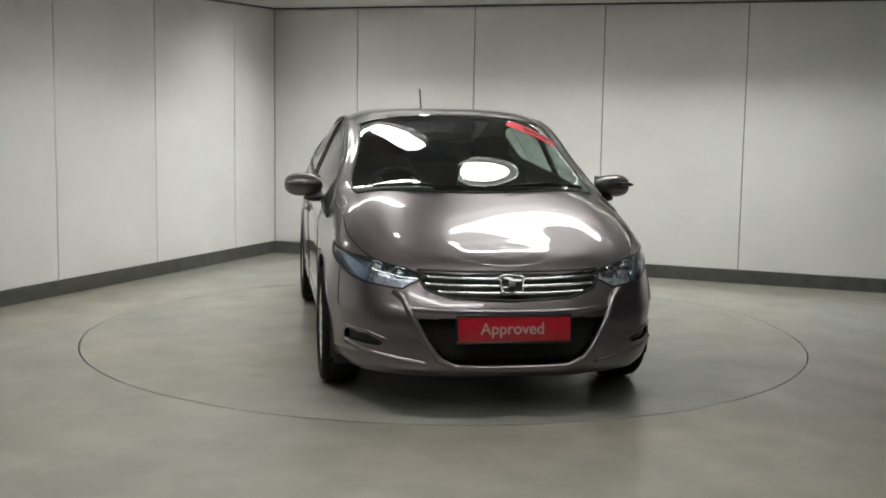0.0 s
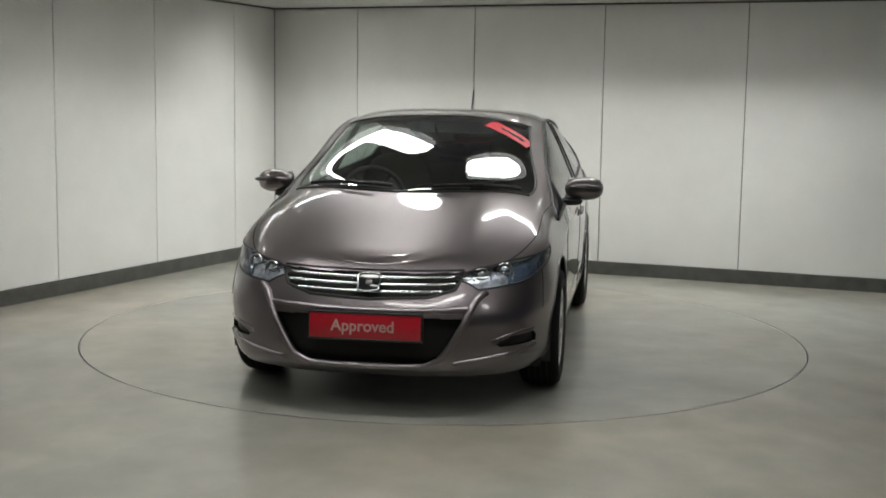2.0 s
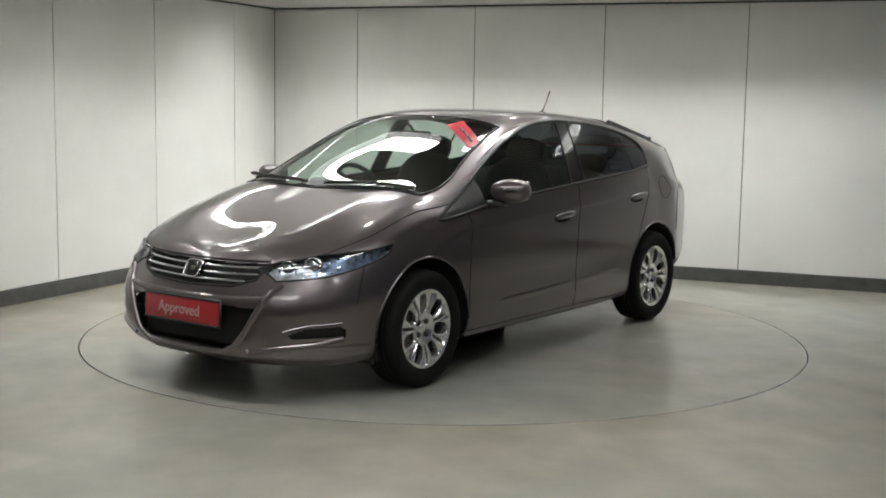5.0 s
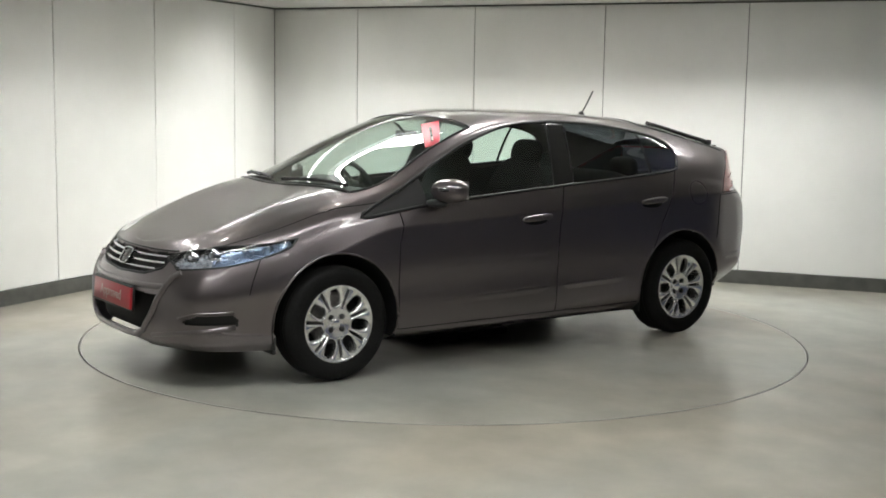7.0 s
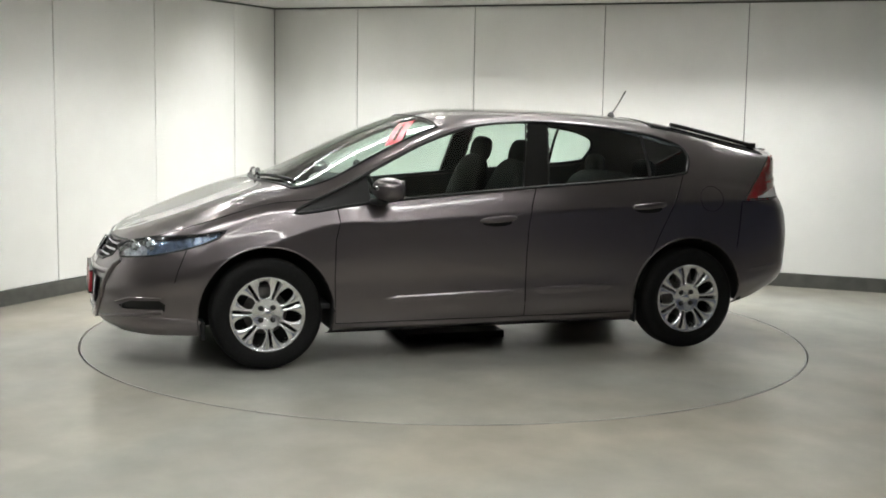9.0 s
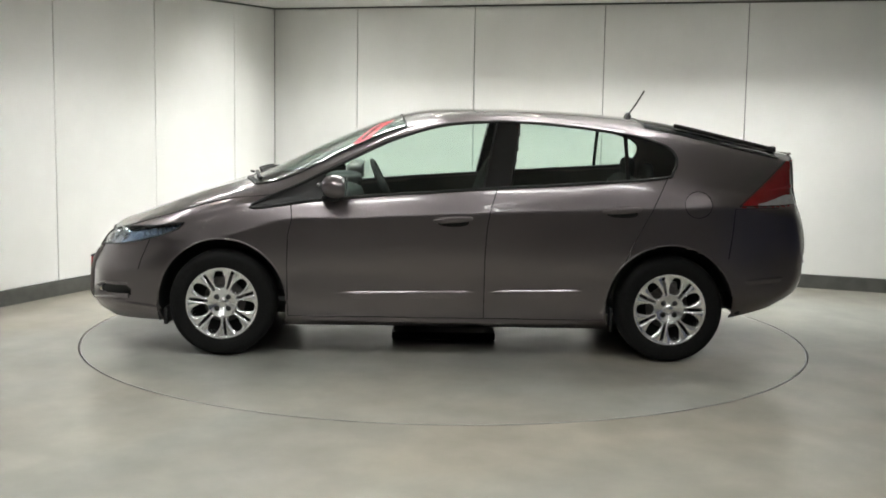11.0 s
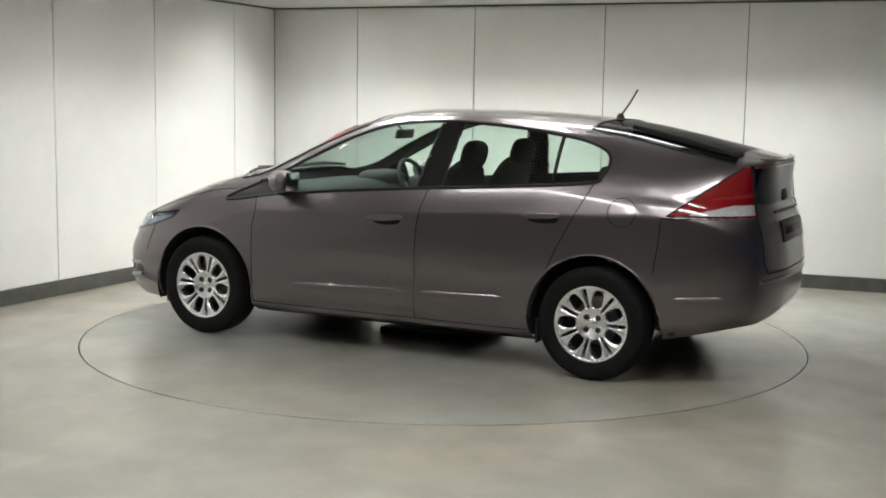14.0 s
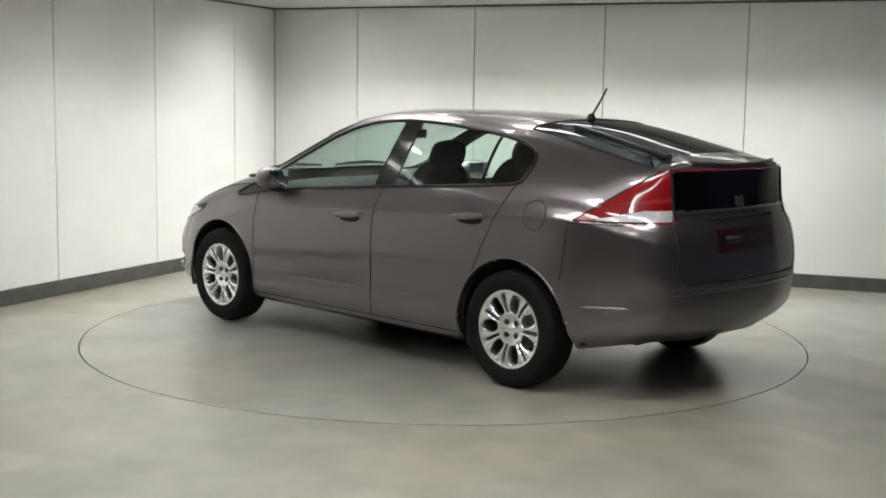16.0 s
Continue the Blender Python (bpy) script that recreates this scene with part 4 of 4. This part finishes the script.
def wheel(car, wx, sgn, phase):
    w = part("wheel", lathe([(.19, .082), (.215, .098), (.262, .104), (.285, .098), (.298, .082), (.3035, .060), (.3045, .030), (.3045, .0), (.3045, -.03), (.3035, -.06),
                             (.298, -.082), (.27, -.1), (.19, -.09)], 64), RUBBER, car, "black low-profile tyre and alloy wheel")
    w.location = (wx, sgn * WHEEL_Y, WHEEL_R)
    if sgn < 0:
        w.rotation_euler = (0, 0, math.pi)
    for r in (-.045, -.015, .015, .045):
        part("tread_groove", lathe([(.3052, r - .004), (.3056, r), (.3052, r + .004)], 48), GAP, w)
    part("rim", lathe([(.186, .062), (.190, .084), (.203, .093), (.2095, .089), (.206, .070), (.200, -.08), (.188, -.08), (.187, .05), (.186, .062)], 64), ALLOY, w, "silver alloy rim")
    part("brake_disc", lathe([(.0001, .0), (.12, .0), (.122, -.008), (.12, -.02), (.0001, -.02)], 40), DULL, w, "dull steel brake disc")
    # Black disc standing in for the shade inside the wheel.
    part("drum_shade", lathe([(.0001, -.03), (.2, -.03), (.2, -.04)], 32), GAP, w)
    part("caliper", boxed(-.05, .05, -.03, .03, .085, .15, bevel=.008), DULL, w)
    for i in range(7):
        part("spoke", spoke(2 * math.pi * i / 7 + phase), ALLOY, w)
    part("hub", lathe([(.0001, .068), (.018, .067), (.024, .064), (.0255, .061), (.0275, .061), (.029, .064), (.031, .062), (.033, .045)], 40), ALLOY, w, "silver hub cap")
    for i in range(4):
        a = math.pi / 2 * i + .785
        n = part("wheel_nut", lathe([(.0001, .0700), (.0075, .0700), (.009, .066), (.0145, .0685), (.0155, .055)], 12), BLACK, w)
        n.location = (.047 * math.cos(a), 0, .047 * math.sin(a))


def underside(car):
    part("underbody", box(box(box(bmesh.new(), -.90, .90, -.70, .70, .19, .30, bevel=.02), .88, 2.02, -.46, .46, .21, .34, bevel=.02), -1.82, -.88, -.46, .46, .25, .36, bevel=.02), BLACK, car, "black underbody tray")
    for sgn in (1, -1):
        y0, y1 = sorted((sgn * .44, sgn * .745))
        part("splash_guard", boxed(-1.70, -1.665, y0, y1, .265, .60, bevel=.01), BLACK, car, "black splash guard behind the wheel")
    part("rear_valance", box(boxed(-1.98, -1.66, -.50, .50, .30, .34, bevel=.015), -1.93, -1.67, -.55, .55, .33, .50, bevel=.02), BLACK, car, "black underside of the rear bumper")
    part("cabin_floor", box(boxed(-.88, 1.0, -.70, .70, .302, .33, bevel=.005), -1.75, -.90, -.46, .46, .362, .39, bevel=.005), DASH, car)
    for wx in (WHEEL_X, -WHEEL_X):
        for sgn in (1, -1):
            bm = bmesh.new()
            n = 40
            t0, t1 = (radians(-17), radians(197)) if wx > 0 else (radians(-16), radians(168))
            a = [bm.verts.new((wx + .375 * math.cos(t), sgn * .815, WHEEL_R + .375 * math.sin(t))) for t in np.linspace(t0, t1, n)]
            b = [bm.verts.new((wx + .375 * math.cos(t), sgn * .48, WHEEL_R + .375 * math.sin(t))) for t in np.linspace(t0, t1, n)]
            for i in range(n - 1):
                bm.faces.new((a[i], a[i + 1], b[i + 1], b[i]))
            bm.faces.new(b)
            part("arch_liner", bm, BLACK, car, "black wheel arch liner")


def seat(car, y, x=0.0):
    e = part("seat", blob(.25, .24, .10, 3), FABRIC, car, "black fabric front seat")
    e.location = (x + .10, y, .50)
    b = part("backrest", blob(.075, .235, .32, 3), FABRIC, e)
    b.location, b.rotation_euler = (-.32, 0, .32), (0, radians(-20), 0)
    h = part("headrest", blob(.05, .13, .085, 2.8), FABRIC, e)
    h.location, h.rotation_euler = (-.455, 0, .655), (0, radians(-14), 0)
    for d in (-.05, .05):
        part("headrest_post", tube(bmesh.new(), [(-.43, d, .52), (-.45, d, .62)], .006), CHROME, e)


def cabin(car):
    for y in (.36, -.36):
        seat(car, y)
    bench = part("rear_bench", blob(.27, .60, .10, 4), FABRIC, car, "black fabric rear bench")
    bench.location = (-.72, 0, .50)
    b = part("bench_back", blob(.07, .60, .27, 4), FABRIC, bench)
    b.location, b.rotation_euler = (-.33, 0, .27), (0, radians(-24), 0)
    for y in (-.36, .36):
        h = part("headrest", blob(.045, .12, .07, 2.8), FABRIC, bench)
        h.location = (-.47, y, .55)
    part("load_cover", boxed(-1.85, -1.15, -.55, .55, .86, .88, bevel=.006), DASH, car, "black load cover")
    d = part("dashboard", blob(.26, .70, .15, 4), DASH, car, "dark grey plastic dashboard")
    d.location = (.80, 0, .80)
    p = part("dash_binnacle", blob(.12, .20, .06, 3), DASH, d)
    p.location = (-.12, -.36, .14)
    t = bmesh.new()
    ring = [(0, .185 * math.cos(a), .185 * math.sin(a)) for a in np.linspace(0, 2 * math.pi, 40, endpoint=False)]
    tube(t, ring, .015, 8, closed=True)
    w = part("steering_wheel", t, DASH, car, "dark grey steering wheel")
    w.location, w.rotation_euler = (.42, -.36, .90), (0, radians(24), 0)
    part("wheel_boss", blob(.03, .07, .06, 2.6, 18, 10), DASH, w)
    for a in (0, 140, 220):
        y, z = math.sin(radians(a)), -math.cos(radians(a))
        part("wheel_arm", tube(bmesh.new(), [(0, 0, 0), (0, .18 * y, .18 * z)], .013), DULL, w)


def build_car():
    car = tagged(new("car"), "dark grey metallic five-door hatchback standing on the turntable", "car")
    s = Shell()
    k = classify(s)
    body(car, s, k)
    underside(car)
    for wx in (WHEEL_X, -WHEEL_X):
        for sgn in (1, -1):
            wheel(car, wx, sgn, .113 if wx > 0 else .449)
    seams(car, s)
    front_face(car, s)
    rear_face(car, s)
    glass_things(car, s)
    mirrors_handles(car, s)
    cabin(car)
    return car


def centre_plate():
    ob = link("cover_plate", boxed(-.32, .32, -.26, .26, .0, .045, bevel=.008), RUBBER, smooth=False)
    return tagged(ob, "flat black rubber block on the turntable centre", "block")


room()
lamps()
table = turntable()
car = build_car()
plate = centre_plate()


def motions():
    rows, turn = [], []
    for i in range(9):
        t = 2.0 * i
        a = -81.107 - 9.2124 * t + 0.035775 * t**2 - 0.00129056 * t**3
        c, s = math.cos(radians(a)), math.sin(radians(a))
        rows.append((t, pose(c * -0.0092 - s * -0.0074, s * -0.0092 + c * -0.0074, 0, 0, 0, a)))
        turn.append((t, pose(0, 0, 0, 0, 0, a)))
    walk(car, rows)
    walk(table, turn)
    walk(plate, turn)


motions()
